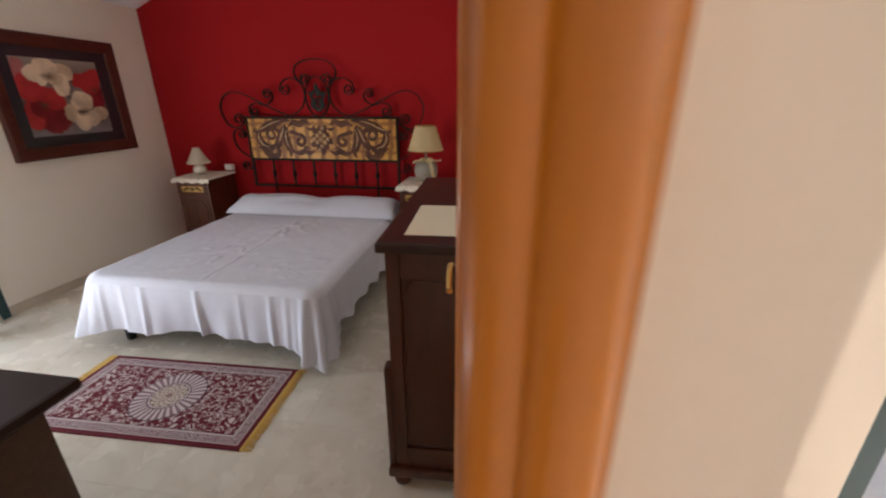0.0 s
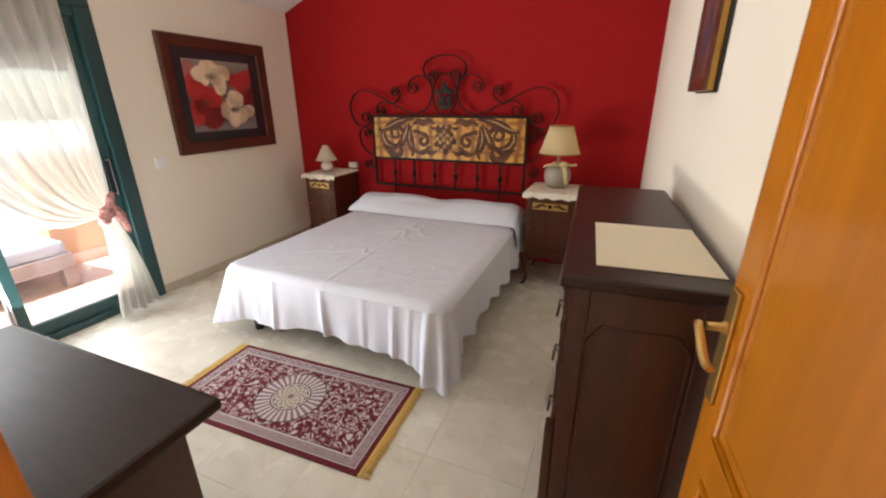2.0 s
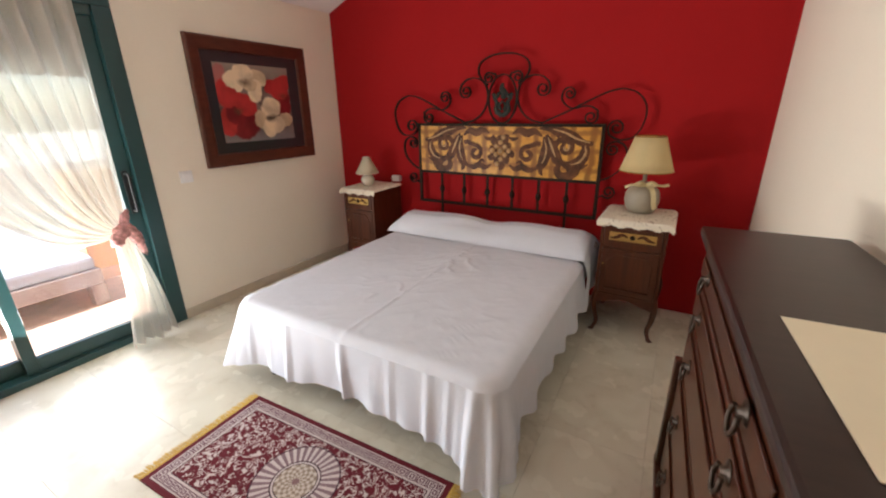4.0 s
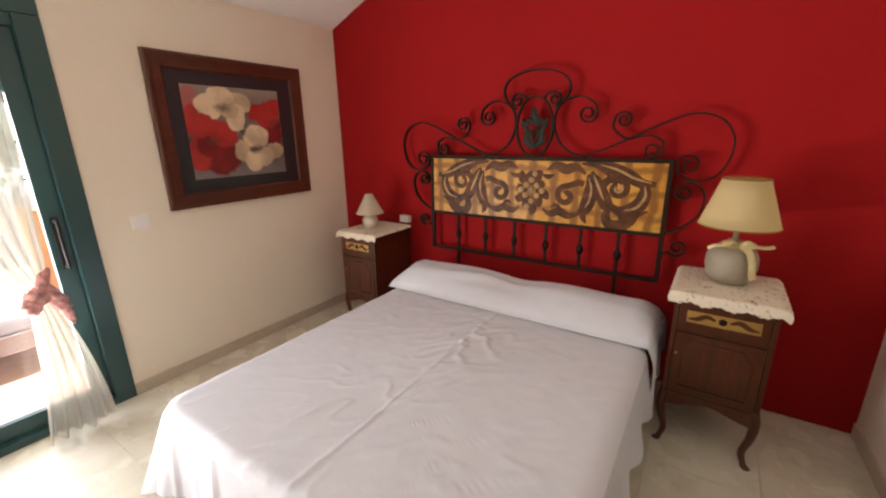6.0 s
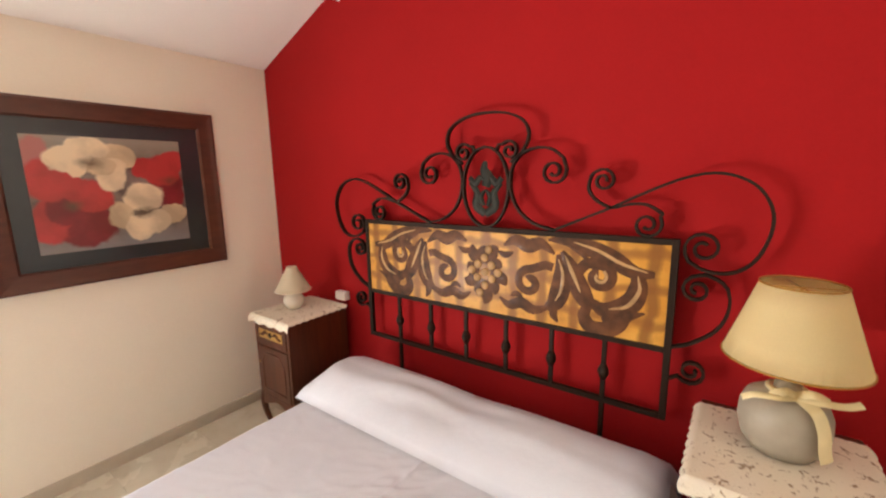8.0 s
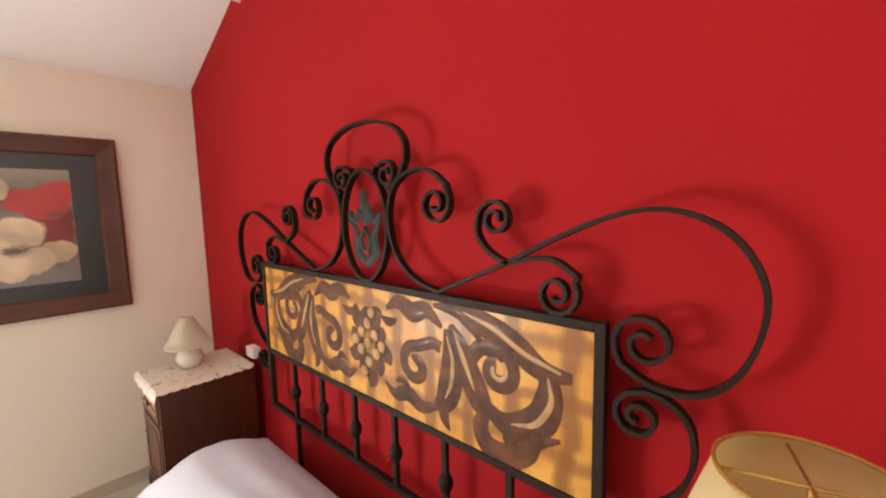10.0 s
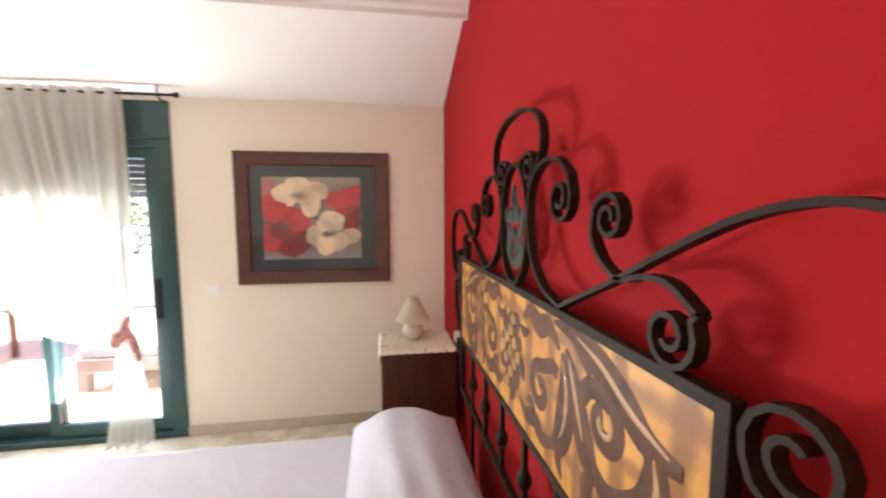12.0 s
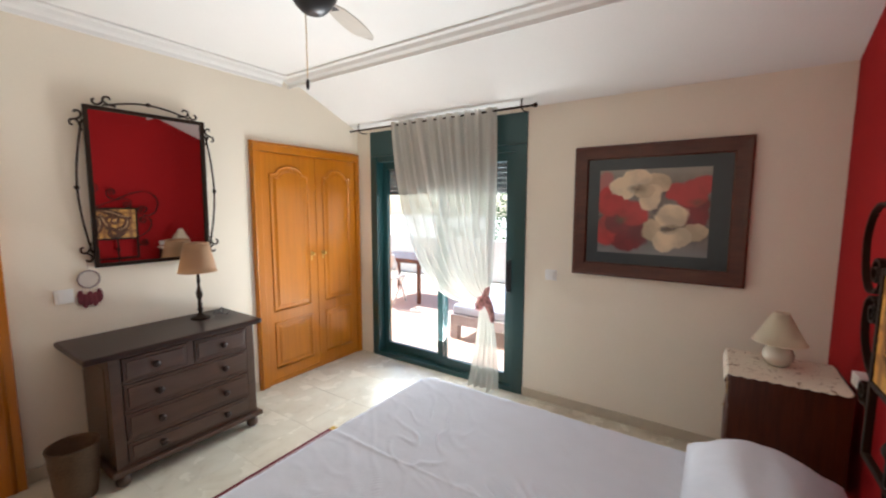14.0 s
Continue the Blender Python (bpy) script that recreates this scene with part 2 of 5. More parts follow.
def print_material():
    """Loosely painted cream and red flowers on a grey-brown ground."""
    q = Nodes("flower_print", 0.35, coat=0.5)
    w1, w2 = q.noise(9, 4), q.noise(26, 4)
    u = q.op("ADD", q.y, q.op("MULTIPLY", q.op("SUBTRACT", q.noise(9, 2), 0.5), 0.09))
    v = q.op("ADD", q.z, q.op("MULTIPLY", q.op("SUBTRACT", w2, 0.5), 0.035))
    c = q.mix(q.ramp(w1, 0.35, 0.65), (0.09, 0.065, 0.055), (0.25, 0.20, 0.17))
    c = q.mix(q.ramp(v, -0.16, -0.27), c, (0.22, 0.21, 0.21))
    cream, cream2, red, red2 = (0.70, 0.57, 0.39), (0.58, 0.45, 0.29), (0.40, 0.032, 0.032), (0.20, 0.014, 0.020)
    c = q.mix(q.ramp(v, 0.16, 0.27), c, (0.30, 0.27, 0.22))
    petals = [(-0.31, 0.17, 0.05, 0.10, (0.34, 0.12, 0.11)), (-0.16, -0.17, 0.11, 0.09, red2), (-0.29, -0.13, 0.07, 0.10, red), (-0.22, -0.06, 0.08, 0.08, red2), (-0.28, 0.07, 0.08, 0.09, red),
              (-0.12, -0.01, 0.09, 0.075, red), (-0.19, 0.05, 0.05, 0.04, red), (0.24, 0.00, 0.07, 0.10, red2), (0.13, 0.135, 0.06, 0.05, red), (0.22, 0.12, 0.075, 0.075, red), (0.28, 0.17, 0.06, 0.055, red),
              (0.006, 0.20, 0.075, 0.05, cream2), (0.04, 0.17, 0.035, 0.03, cream2), (-0.11, 0.235, 0.085, 0.05, cream), (-0.19, 0.18, 0.075, 0.06, cream), (-0.16, 0.13, 0.04, 0.04, cream),
              (-0.02, 0.10, 0.055, 0.075, cream), (-0.06, 0.14, 0.05, 0.04, cream2), (0.115, -0.025, 0.085, 0.068, cream), (0.24, -0.13, 0.065, 0.05, cream2), (0.29, -0.125, 0.03, 0.022, cream2),
              (-0.002, -0.12, 0.062, 0.062, cream2), (0.08, -0.195, 0.062, 0.060, cream), (0.16, -0.17, 0.055, 0.058, cream)]
    soft = q.noise(7, 3)
    for py, pz, ry, rz, col in petals:
        du = q.op("DIVIDE", q.op("SUBTRACT", u, py), ry * 1.15)
        dv = q.op("DIVIDE", q.op("SUBTRACT", v, pz), rz * 1.15)
        d = q.op("SQRT", q.op("ADD", q.op("MULTIPLY", du, du), q.op("MULTIPLY", dv, dv)))
        lit = q.op("ADD", soft, q.op("MULTIPLY", v, 0.4))
        tone = q.mix(q.ramp(lit, 0.36, 0.62), tuple(k * 0.82 for k in col), tuple(min(1, k * 1.22) for k in col))
        c = q.mix(q.ramp(d, 1.08, 0.92), c, tone)
    for py, pz, k in ((-0.108, 0.157, 0.9), (0.10, -0.112, 0.9), (0.24, 0.06, 0.7), (-0.21, -0.06, 0.9)):
        du, dv = q.op("SUBTRACT", u, py), q.op("MULTIPLY", q.op("SUBTRACT", v, pz), 1.5)
        d = q.op("SQRT", q.op("ADD", q.op("MULTIPLY", du, du), q.op("MULTIPLY", dv, dv)))
        c = q.mix(q.ramp(d, 0.055, 0.0, 0.0, k), c, (0.10, 0.065, 0.035))
    return q.done(c)


def rug_material(hx, hy):
    """Crimson field with pale scrolls, a key border and a round medallion with rays."""
    q = Nodes("rug_pile", 0.95)
    red, pale, navy = (0.125, 0.004, 0.013), (0.62, 0.53, 0.51), (0.05, 0.015, 0.03)
    n = q.noise(17, 1.5, 1.1)
    sc = q.op("SINE", q.op("MULTIPLY", n, 48))
    f = q.ramp(sc, 0.0, 0.25)
    thin = q.ramp(q.noise(40, 2), 0.42, 0.5)
    c = q.mix(q.op("MULTIPLY", f, thin), red, pale)
    d = q.op("SQRT", q.op("ADD", q.op("MULTIPLY", q.x, q.x), q.op("MULTIPLY", q.y, q.y)))
    ang = q.op("ARCTAN2", q.y, q.x)
    rays = q.ramp(q.op("SINE", q.op("MULTIPLY", ang, 32)), -0.1, 0.2)
    ray = q.mix(rays, (0.24, 0.15, 0.17), pale)
    c = q.mix(q.op("LESS_THAN", d, 0.188), c, navy)
    c = q.mix(q.op("LESS_THAN", d, 0.182), c, ray)
    c = q.mix(q.op("LESS_THAN", d, 0.106), c, navy)
    c = q.mix(q.op("LESS_THAN", d, 0.100), c, pale)
    c = q.mix(q.op("LESS_THAN", d, 0.092), c, navy)
    core = q.mix(q.ramp(q.op("ADD", q.op("MULTIPLY", q.op("SINE", q.op("MULTIPLY", ang, 12)), q.op("SINE", q.op("MULTIPLY", d, 210))), q.op("MULTIPLY", q.noise(45, 2), 0.8)), 0.1, 0.7), (0.30, 0.22, 0.17), (0.60, 0.52, 0.44))
    c = q.mix(q.op("LESS_THAN", d, 0.088), c, core)
    c = q.mix(q.op("LESS_THAN", d, 0.016), c, (0.25, 0.14, 0.14))
    ex, ey = q.op("SUBTRACT", hx, q.op("ABSOLUTE", q.x)), q.op("SUBTRACT", hy, q.op("ABSOLUTE", q.y))
    e = q.op("MINIMUM", ex, ey)
    # key border: nested square waves along the nearer side
    along = q.op("ADD", q.op("MULTIPLY", q.op("LESS_THAN", ex, ey), q.y), q.op("MULTIPLY", q.op("GREATER_THAN", ex, ey), q.x))
    k = q.op("FRACT", q.op("DIVIDE", along, 0.050))
    across = q.op("DIVIDE", q.op("SUBTRACT", e, 0.030), 0.042)
    box = q.op("MAXIMUM", q.op("ABSOLUTE", q.op("SUBTRACT", k, 0.5)), q.op("ABSOLUTE", q.op("SUBTRACT", across, 0.5)))
    ring = q.op("GREATER_THAN", q.op("SINE", q.op("MULTIPLY", box, 27)), 0.1)
    key = q.mix(ring, (0.13, 0.045, 0.07), pale)
    c = q.mix(q.op("LESS_THAN", e, 0.084), c, navy)
    c = q.mix(q.op("LESS_THAN", e, 0.080), c, pale)
    c = q.mix(q.op("LESS_THAN", e, 0.070), c, key)
    c = q.mix(q.op("LESS_THAN", e, 0.030), c, pale)
    c = q.mix(q.op("LESS_THAN", e, 0.025), c, red)
    c = q.mix(q.ramp(q.noise(300, 2), 0.3, 0.7), q.mix(0.12, c, (0, 0, 0)), c)
    q.bump(q.noise(400, 2), 0.0015)
    return q.done(c)


def tile_material():
    """Cream marble, each slab a little different."""
    q = Nodes("marble_tile", 0.2)
    oi = q.nt.nodes.new("ShaderNodeObjectInfo")
    off = q.nt.nodes.new("ShaderNodeVectorMath")
    off.operation = "MULTIPLY_ADD"
    q.nt.links.new(oi.outputs["Random"], off.inputs[0])
    off.inputs[1].default_value = (37, 53, 11)
    q.nt.links.new(q.co, off.inputs[2])
    v = off.outputs[0]
    a = q.noise(4.5, 6, 0.8, v)
    b = q.noise(22, 5, 0.4, v)
    c = q.mix(q.ramp(a, 0.38, 0.62), (0.68, 0.64, 0.52), (0.74, 0.71, 0.59))
    c = q.mix(q.op("MULTIPLY", q.ramp(b, 0.52, 0.66), q.ramp(a, 0.5, 0.35)), c, (0.62, 0.575, 0.455))
    tone = q.ramp(oi.outputs["Random"], 0, 1, 0.0, 0.08)
    c = q.mix(tone, c, (0.45, 0.41, 0.32))
    rr = q.ramp(q.noise(6, 3, 0, v), 0.3, 0.7, 0.16, 0.32)
    q.nt.links.new(rr, q.b.inputs["Roughness"])
    return q.done(c)


def lace_material():
    q = Nodes("embroidered_linen", 0.9)
    n = q.noise(38, 3, 1.2)
    c = q.mix(q.ramp(n, 0.60, 0.66), (0.80, 0.73, 0.60), (0.36, 0.26, 0.17))
    q.bump(q.noise(150, 3), 0.002)
    return q.done(c)


def glass_material(name, tint=(1, 1, 1), gloss=0.9):
    m = bpy.data.materials.new(name)
    m.use_nodes = True
    nt = m.node_tree
    nt.nodes.remove(nt.nodes["Principled BSDF"])
    tr, gl, lw, pw, sc, mx = (nt.nodes.new(k) for k in ("ShaderNodeBsdfTransparent", "ShaderNodeBsdfGlossy", "ShaderNodeLayerWeight", "ShaderNodeMath", "ShaderNodeMath", "ShaderNodeMixShader"))
    tr.inputs[0].default_value = (*tint, 1)
    gl.inputs["Roughness"].default_value = 0.02
    gl.inputs[0].default_value = (gloss, gloss, gloss, 1)
    lw.inputs[0].default_value = 0.5
    pw.operation, pw.inputs[1].default_value = "POWER", 5.0
    sc.operation, sc.inputs[1].default_value, sc.inputs[2].default_value = "MULTIPLY_ADD", 0.9, 0.04
    nt.links.new(lw.outputs["Facing"], pw.inputs[0])
    nt.links.new(pw.outputs[0], sc.inputs[0])
    nt.links.new(sc.outputs[0], mx.inputs[0])
    nt.links.new(tr.outputs[0], mx.inputs[1])
    nt.links.new(gl.outputs[0], mx.inputs[2])
    nt.links.new(mx.outputs[0], nt.nodes["Material Output"].inputs[0])
    return m


def sheer_material():
    """Thin voile: light passes partly through, partly scattered."""
    m = bpy.data.materials.new("voile_curtain")
    m.use_nodes = True
    nt = m.node_tree
    nt.nodes.remove(nt.nodes["Principled BSDF"])
    tr, tl, df, m1, m2 = (nt.nodes.new(k) for k in ("ShaderNodeBsdfTransparent", "ShaderNodeBsdfTranslucent", "ShaderNodeBsdfDiffuse", "ShaderNodeMixShader", "ShaderNodeMixShader"))
    tl.inputs[0].default_value = (0.20, 0.225, 0.215, 1)
    df.inputs[0].default_value = (0.86, 0.82, 0.74, 1)
    m1.inputs[0].default_value = 0.72
    nz, mr, tc = nt.nodes.new("ShaderNodeTexNoise"), nt.nodes.new("ShaderNodeMapRange"), nt.nodes.new("ShaderNodeTexCoord")
    nz.inputs["Scale"].default_value = 260
    nt.links.new(tc.outputs["Object"], nz.inputs["Vector"])
    nt.links.new(nz.outputs[0], mr.inputs["Value"])
    mr.inputs["To Min"].default_value, mr.inputs["To Max"].default_value = 0.64, 0.90
    nt.links.new(tl.outputs[0], m1.inputs[1])
    nt.links.new(df.outputs[0], m1.inputs[2])
    nt.links.new(mr.outputs[0], m2.inputs[0])
    nt.links.new(tr.outputs[0], m2.inputs[1])
    nt.links.new(m1.outputs[0], m2.inputs[2])
    nt.links.new(m2.outputs[0], nt.nodes["Material Output"].inputs[0])
    return m


def amber_material():
    """Amber glaze with darker blotches; soft lattice shadows are painted in as bands."""
    q = Nodes("amber_painted_board", 0.45, coat=0.07)
    q.b.inputs["Specular IOR Level"].default_value = 0.35
    q.b.inputs["Coat Roughness"].default_value = 0.18
    n = q.noise(6, 4, 0.6)
    bx_ = q.op("SINE", q.op("ADD", q.op("MULTIPLY", q.x, 44), q.op("MULTIPLY", n, 3)))
    bz_ = q.op("SINE", q.op("ADD", q.op("MULTIPLY", q.z, 48), q.op("MULTIPLY", n, 4)))
    c = q.mix(q.ramp(n, 0.3, 0.7), (0.54, 0.23, 0.022), (0.66, 0.35, 0.06))
    c = q.mix(q.ramp(bx_, 0.25, 0.9, 0.0, 0.85), c, (0.20, 0.075, 0.010))
    c = q.mix(q.ramp(bz_, 0.35, 0.95, 0.0, 0.75), c, (0.22, 0.08, 0.010))
    c = q.mix(q.ramp(q.noise(20, 4), 0.5, 0.75, 0.0, 0.5), c, (0.30, 0.12, 0.018))
    return q.done(c)


M_print = print_material()
M_rug = rug_material(0.60, 0.30)
M_tile = tile_material()
M_lace = lace_material()
M_glass = glass_material("window_glass")
M_voile = sheer_material()
M_mirror = mat("mirror_silver", (0.80, 0.80, 0.80), 0.02, metal=1.0, vary=0.0)
M_amber = amber_material()
M_umber = mat("umber_relief_paint", (0.095, 0.034, 0.011), 0.55, vary=0.8, scale=22, scale2=9, coat=0.04, spec=0.25)
M_umber2 = mat("light_umber_relief_paint", (0.40, 0.23, 0.09), 0.6, vary=0.5, scale=30, scale2=9, coat=0.15)
M_frame = mat("reddish_walnut_frame", (0.085, 0.022, 0.011), 0.4, vary=0.3, scale=10, stretch=(4, 1, 4), coat=0.2)
M_mat = mat("dark_slate_mount", (0.022, 0.030, 0.036), 0.3, vary=0.1, coat=0.5)
M_shade = mat("cream_lampshade_cloth", (0.93, 0.79, 0.45), 0.8, vary=0.03, scale=200, bump=0.0003)
M_shade_pale = mat("pale_lampshade_cloth", (0.90, 0.82, 0.64), 0.8, vary=0.03, scale=200, bump=0.0003)
M_shade_tan = mat("tan_lampshade_cloth", (0.62, 0.42, 0.26), 0.8, vary=0.03, scale=200)
M_ceramic = mat("white_ceramic", (0.75, 0.70, 0.60), 0.25, vary=0.02, coat=0.3)
M_vase = mat("grey_ceramic", (0.34, 0.30, 0.235), 0.5, vary=0.08, scale=40)
M_ribbon = mat("cream_satin_ribbon", (0.72, 0.62, 0.36), 0.3, vary=0.08)
M_gold = mat("gilt_frame", (0.42, 0.22, 0.035), 0.4, metal=0.3, vary=0.2)
M_fringe = mat("golden_fringe", (0.62, 0.40, 0.09), 0.9, vary=0.25, scale=90)
M_switch = mat("white_plastic", (0.88, 0.88, 0.86), 0.3, vary=0.01)
M_fangrey = mat("dark_grey_fan_metal", (0.06, 0.06, 0.065), 0.4, metal=0.5)
M_fanblade = mat("pale_fan_blade", (0.62, 0.58, 0.52), 0.4, vary=0.06, stretch=(1, 8, 8))
M_shutter = mat("grey_roller_shutter", (0.055, 0.07, 0.085), 0.6)
M_handle = mat("black_handle", (0.012, 0.012, 0.014), 0.35)
M_bronze = mat("dark_bronze", (0.05, 0.03, 0.018), 0.45, metal=0.4, vary=0.3)
M_floral = mat("floral_tie_cloth", (0.60, 0.30, 0.29), 0.85, vary=0.75, scale=45, scale2=25)
M_basket = mat("brown_woven_basket", (0.13, 0.08, 0.045), 0.85, bump=0.004, scale=70, vary=0.4, stretch=(1, 1, 3))
M_feather = mat("burgundy_feather", (0.14, 0.025, 0.035), 0.9, vary=0.4, scale=60)
M_web = mat("pale_thread", (0.60, 0.55, 0.50), 0.9)
M_terra = mat("terracotta_tile", (0.70, 0.48, 0.38), 0.7, vary=0.15, scale=12)
M_peach = mat("peach_render", (0.66, 0.40, 0.20), 0.85, bump=0.002, scale=60, vary=0.05)
M_wicker = mat("grey_brown_wicker", (0.32, 0.27, 0.27), 0.8, bump=0.004, scale=80, vary=0.3)
M_cushion = mat("blue_grey_cushion_cloth", (0.42, 0.45, 0.54), 0.9, vary=0.06)
M_pale = mat("white_plastic_chair", (0.75, 0.73, 0.70), 0.5)
M_sand = mat("dry_ground", (0.62, 0.59, 0.52), 0.9, vary=0.2, scale=0.3, scale2=0.05)
M_leaf = mat("green_foliage", (0.06, 0.12, 0.03), 0.8, vary=0.5, scale=12)
M_picture = mat("still_life_canvas", (0.12, 0.05, 0.035), 0.45, vary=0.6, scale=14, scale2=7)
M_still = mat("blue_vase_paint", (0.05, 0.045, 0.09), 0.4, vary=0.5, scale=20)
M_mattress = mat("grey_pillow_cloth", (0.42, 0.38, 0.40), 0.9)
M_leg = mat("black_bed_leg", (0.012, 0.012, 0.014), 0.4)


# ---- trim of the structure ----
def crown_moulding(name, x0, y0, x1, y1, inward):
    """A stepped plaster cornice under the flat ceiling."""
    bm = bmesh.new()
    ix, iy = inward
    L = [(0.0, 0.0), (0.0, -0.085), (0.012, -0.085), (0.018, -0.06), (0.04, -0.045), (0.055, -0.02), (0.08, -0.014), (0.08, 0.0)]
    a = [bm.verts.new((x0 + ix * o, y0 + iy * o, ZC - 0.001 + h)) for o, h in L]
    b = [bm.verts.new((x1 + ix * o, y1 + iy * o, ZC - 0.001 + h)) for o, h in L]
    n = len(L)
    for i in range(n):
        bm.faces.new((a[i], a[(i + 1) % n], b[(i + 1) % n], b[i]))
    bm.faces.new(a[::-1])
    bm.faces.new(b)
    tagged(part(name, bm, M_white), "white stepped plaster cornice", kind="structure")


crown_moulding("trim_cornice_slope", XK + 0.005, YS, XK + 0.005, YN, (1, 0))
crown_moulding("trim_cornice_south", XK + 0.085, YS, XE, YS, (0, 1))
crown_moulding("trim_cornice_east", east(YS + 0.08), YS + 0.08, east(YN), YN, (-1, 0))
setting("baseboard_west", [(XW, XW + 0.012, WY1, YN, 0, 0.075)], M_skirt, "marble skirting", 0.002)
setting("baseboard_south", [(AX1 + 0.005, DX0 - 0.23, YS, YS + 0.012, 0, 0.075)], M_skirt, "marble skirting", 0.002)
bm = bmesh.new()
y0, y1 = 1.12, YN - 0.012
vs = [bm.verts.new((x, y, z)) for z in (0, 0.075) for x, y in ((east(y0) - 0.012, y0), (east(y0) + 0.002, y0), (east(y1) + 0.002, y1), (east(y1) - 0.012, y1))]
for f in ((0, 3, 2, 1), (4, 5, 6, 7), (0, 1, 5, 4), (1, 2, 6, 5), (2, 3, 7, 6), (3, 0, 4, 7)):
    bm.faces.new([vs[k] for k in f])
tagged(part("baseboard_east", bm, M_skirt), "marble skirting", kind="structure")


# ---- doorway: lining, casings and door leaf ----
def casing_run(bm, x0, x1, y0, y1, z0, z1, vertical, face):
    """Casing board with two rounded reeds on its face (face: -1 towards the hall, 1 towards the room)."""
    bx(bm, x0, x1, y0, y1, z0, z1, 0.004)
    yf = y1 if face > 0 else y0
    for k, r in ((0.22, 0.010), (0.62, 0.014)):
        if vertical:
            x = x0 + (x1 - x0) * k
            tube(bm, [(x, yf, z0), (x, yf, z1)], r, r * 0.7, 10, (0, 1, 0))
        else:
            z = z0 + (z1 - z0) * k
            tube(bm, [(x0, yf, z), (x1, yf, z)], r, r * 0.7, 10, (0, 0, 1))


for side, (ya, yb), f in (("hall", (YH - 0.022, YH), -1), ("room", (YS, YS + 0.06), 1)):
    bm = bmesh.new()
    wl = 0.10 if f < 0 else 0.225
    casing_run(bm, DX0 - wl, DX0 - 0.004, ya, yb, 0, DZ + 0.09, True, f)
    casing_run(bm, DX1 + 0.004, DX1 + (0.0505 if f < 0 else 0.014), ya, yb, 0, DZ + 0.09, True, f)
    casing_run(bm, DX0 - 0.004, DX1 + 0.004, ya, yb, DZ + 0.005, DZ + 0.09, False, f)
    tagged(part("trim_casing_" + side, bm, M_orange), "honey-varnished reeded wooden door casing", kind="structure")
bm = bmesh.new()
bx(bm, DX0 - 0.028, DX0, YH, YS + 0.082, 0, DZ, 0.002)
bx(bm, DX0 - 0.028, DX0 + 0.012, YH + 0.02, YS - 0.01, 0, DZ, 0.002)
bx(bm, DX1, DX1 + 0.028, YH, YS + 0.047, 0, DZ, 0.002)
bx(bm, DX0, DX1, YH, YS, DZ, DZ + 0.028, 0.002)
tagged(part("trim_door_lining", bm, M_oak), "oak-coloured door lining with a stop", kind="structure")
# black box added behind the hinge gap to stand in for its deep shade
setting("trim_hinge_gap_shade", [(DX1 + 0.0145, XE - 0.003, YS + 0.061, YS + 0.12, 0, DZ)], M_handle, "black strip standing in for shade behind the hinged edge of the door")
strike = thing("strike_plate", "brushed steel strike plate set in the oak door lining", "door hardware", (DX0 + 0.0, 0.330, 1.07))
bm = bmesh.new()
bx(bm, 0, 0.0025, -0.024, 0.024, -0.040, 0.040, 0.001)
part("plate", bm, M_bronze, strike, "worn dull steel plate")
for a, b in ((-0.030, -0.006), (0.008, 0.028)):
    boxes("latch_hole", M_switch if a > 0 else M_handle, strike, [(0.0026, 0.0034, -0.01, 0.012, a, b)], bev=0)


def arch_path(x0, x1, z0, z1, arch, n=10):
    """Outline of a door panel in the x-z plane, with an arched top when arch > 0."""
    pts = [(x0, z0), (x1, z0), (x1, z1)]
    w = x1 - x0
    if arch:
        pts[-1] = (x1, z1 - arch)
        pts.append((x1 - 0.12 * w, z1 - arch))
        for i in range(n + 1):
            a = math.pi * i / n
            pts.append((x0 + w / 2 + 0.34 * w * math.cos(a), z1 - arch + arch * math.sin(a)))
        pts.append((x0 + 0.12 * w, z1 - arch))
        pts.append((x0, z1 - arch))
    else:
        pts.append((x0, z1))
    return pts


def raised_panel(parent, x0, x1, z0, z1, arch, yf, material, name="panel"):
    """Raised field inside a rounded moulding, on the face at yf that looks to +y."""
    bm = bmesh.new()
    pts = arch_path(x0, x1, z0, z1, arch)
    loop = [(x, yf, z) for x, z in pts] + [(pts[0][0], yf, pts[0][1]), (pts[1][0], yf, pts[1][1])]
    tube(bm, loop, 0.011, 0.009, 8, (0, 1, 0))
    cx, cz = (x0 + x1) / 2, (z0 + z1) / 2

    def inset(d):
        return [(cx + (x - cx) * (1 - d / (x1 - x0) * 2), cz + (z - cz) * (1 - d / (z1 - z0) * 2)) for x, z in pts]
    rings = []
    for d, h in ((0.028, 0.0005), (0.05, 0.008)):
        rings.append([bm.verts.new((x, yf + h, z)) for x, z in inset(d)])
    n = len(pts)
    for i in range(n):
        bm.faces.new((rings[0][i], rings[0][(i + 1) % n], rings[1][(i + 1) % n], rings[1][i]))
    bm.faces.new(rings[1])
    return part(name, bm, material, parent)


def door_leaf(name, label, category, x0, x1, z0, z1, thick, loc, rz, splits, material):
    """A panelled leaf whose face looks to local +y."""
    d = thing(name, label, category, loc, rz)
    boxes("leaf", material, d, [(x0, x1, -thick, 0, z0, z1)], bev=0.003)
    m = min(0.1, (x1 - x0) * 0.17)
    for a, b, arch in splits:
        raised_panel(d, x0 + m, x1 - m, a, b, arch, 0.0, material)
    return d


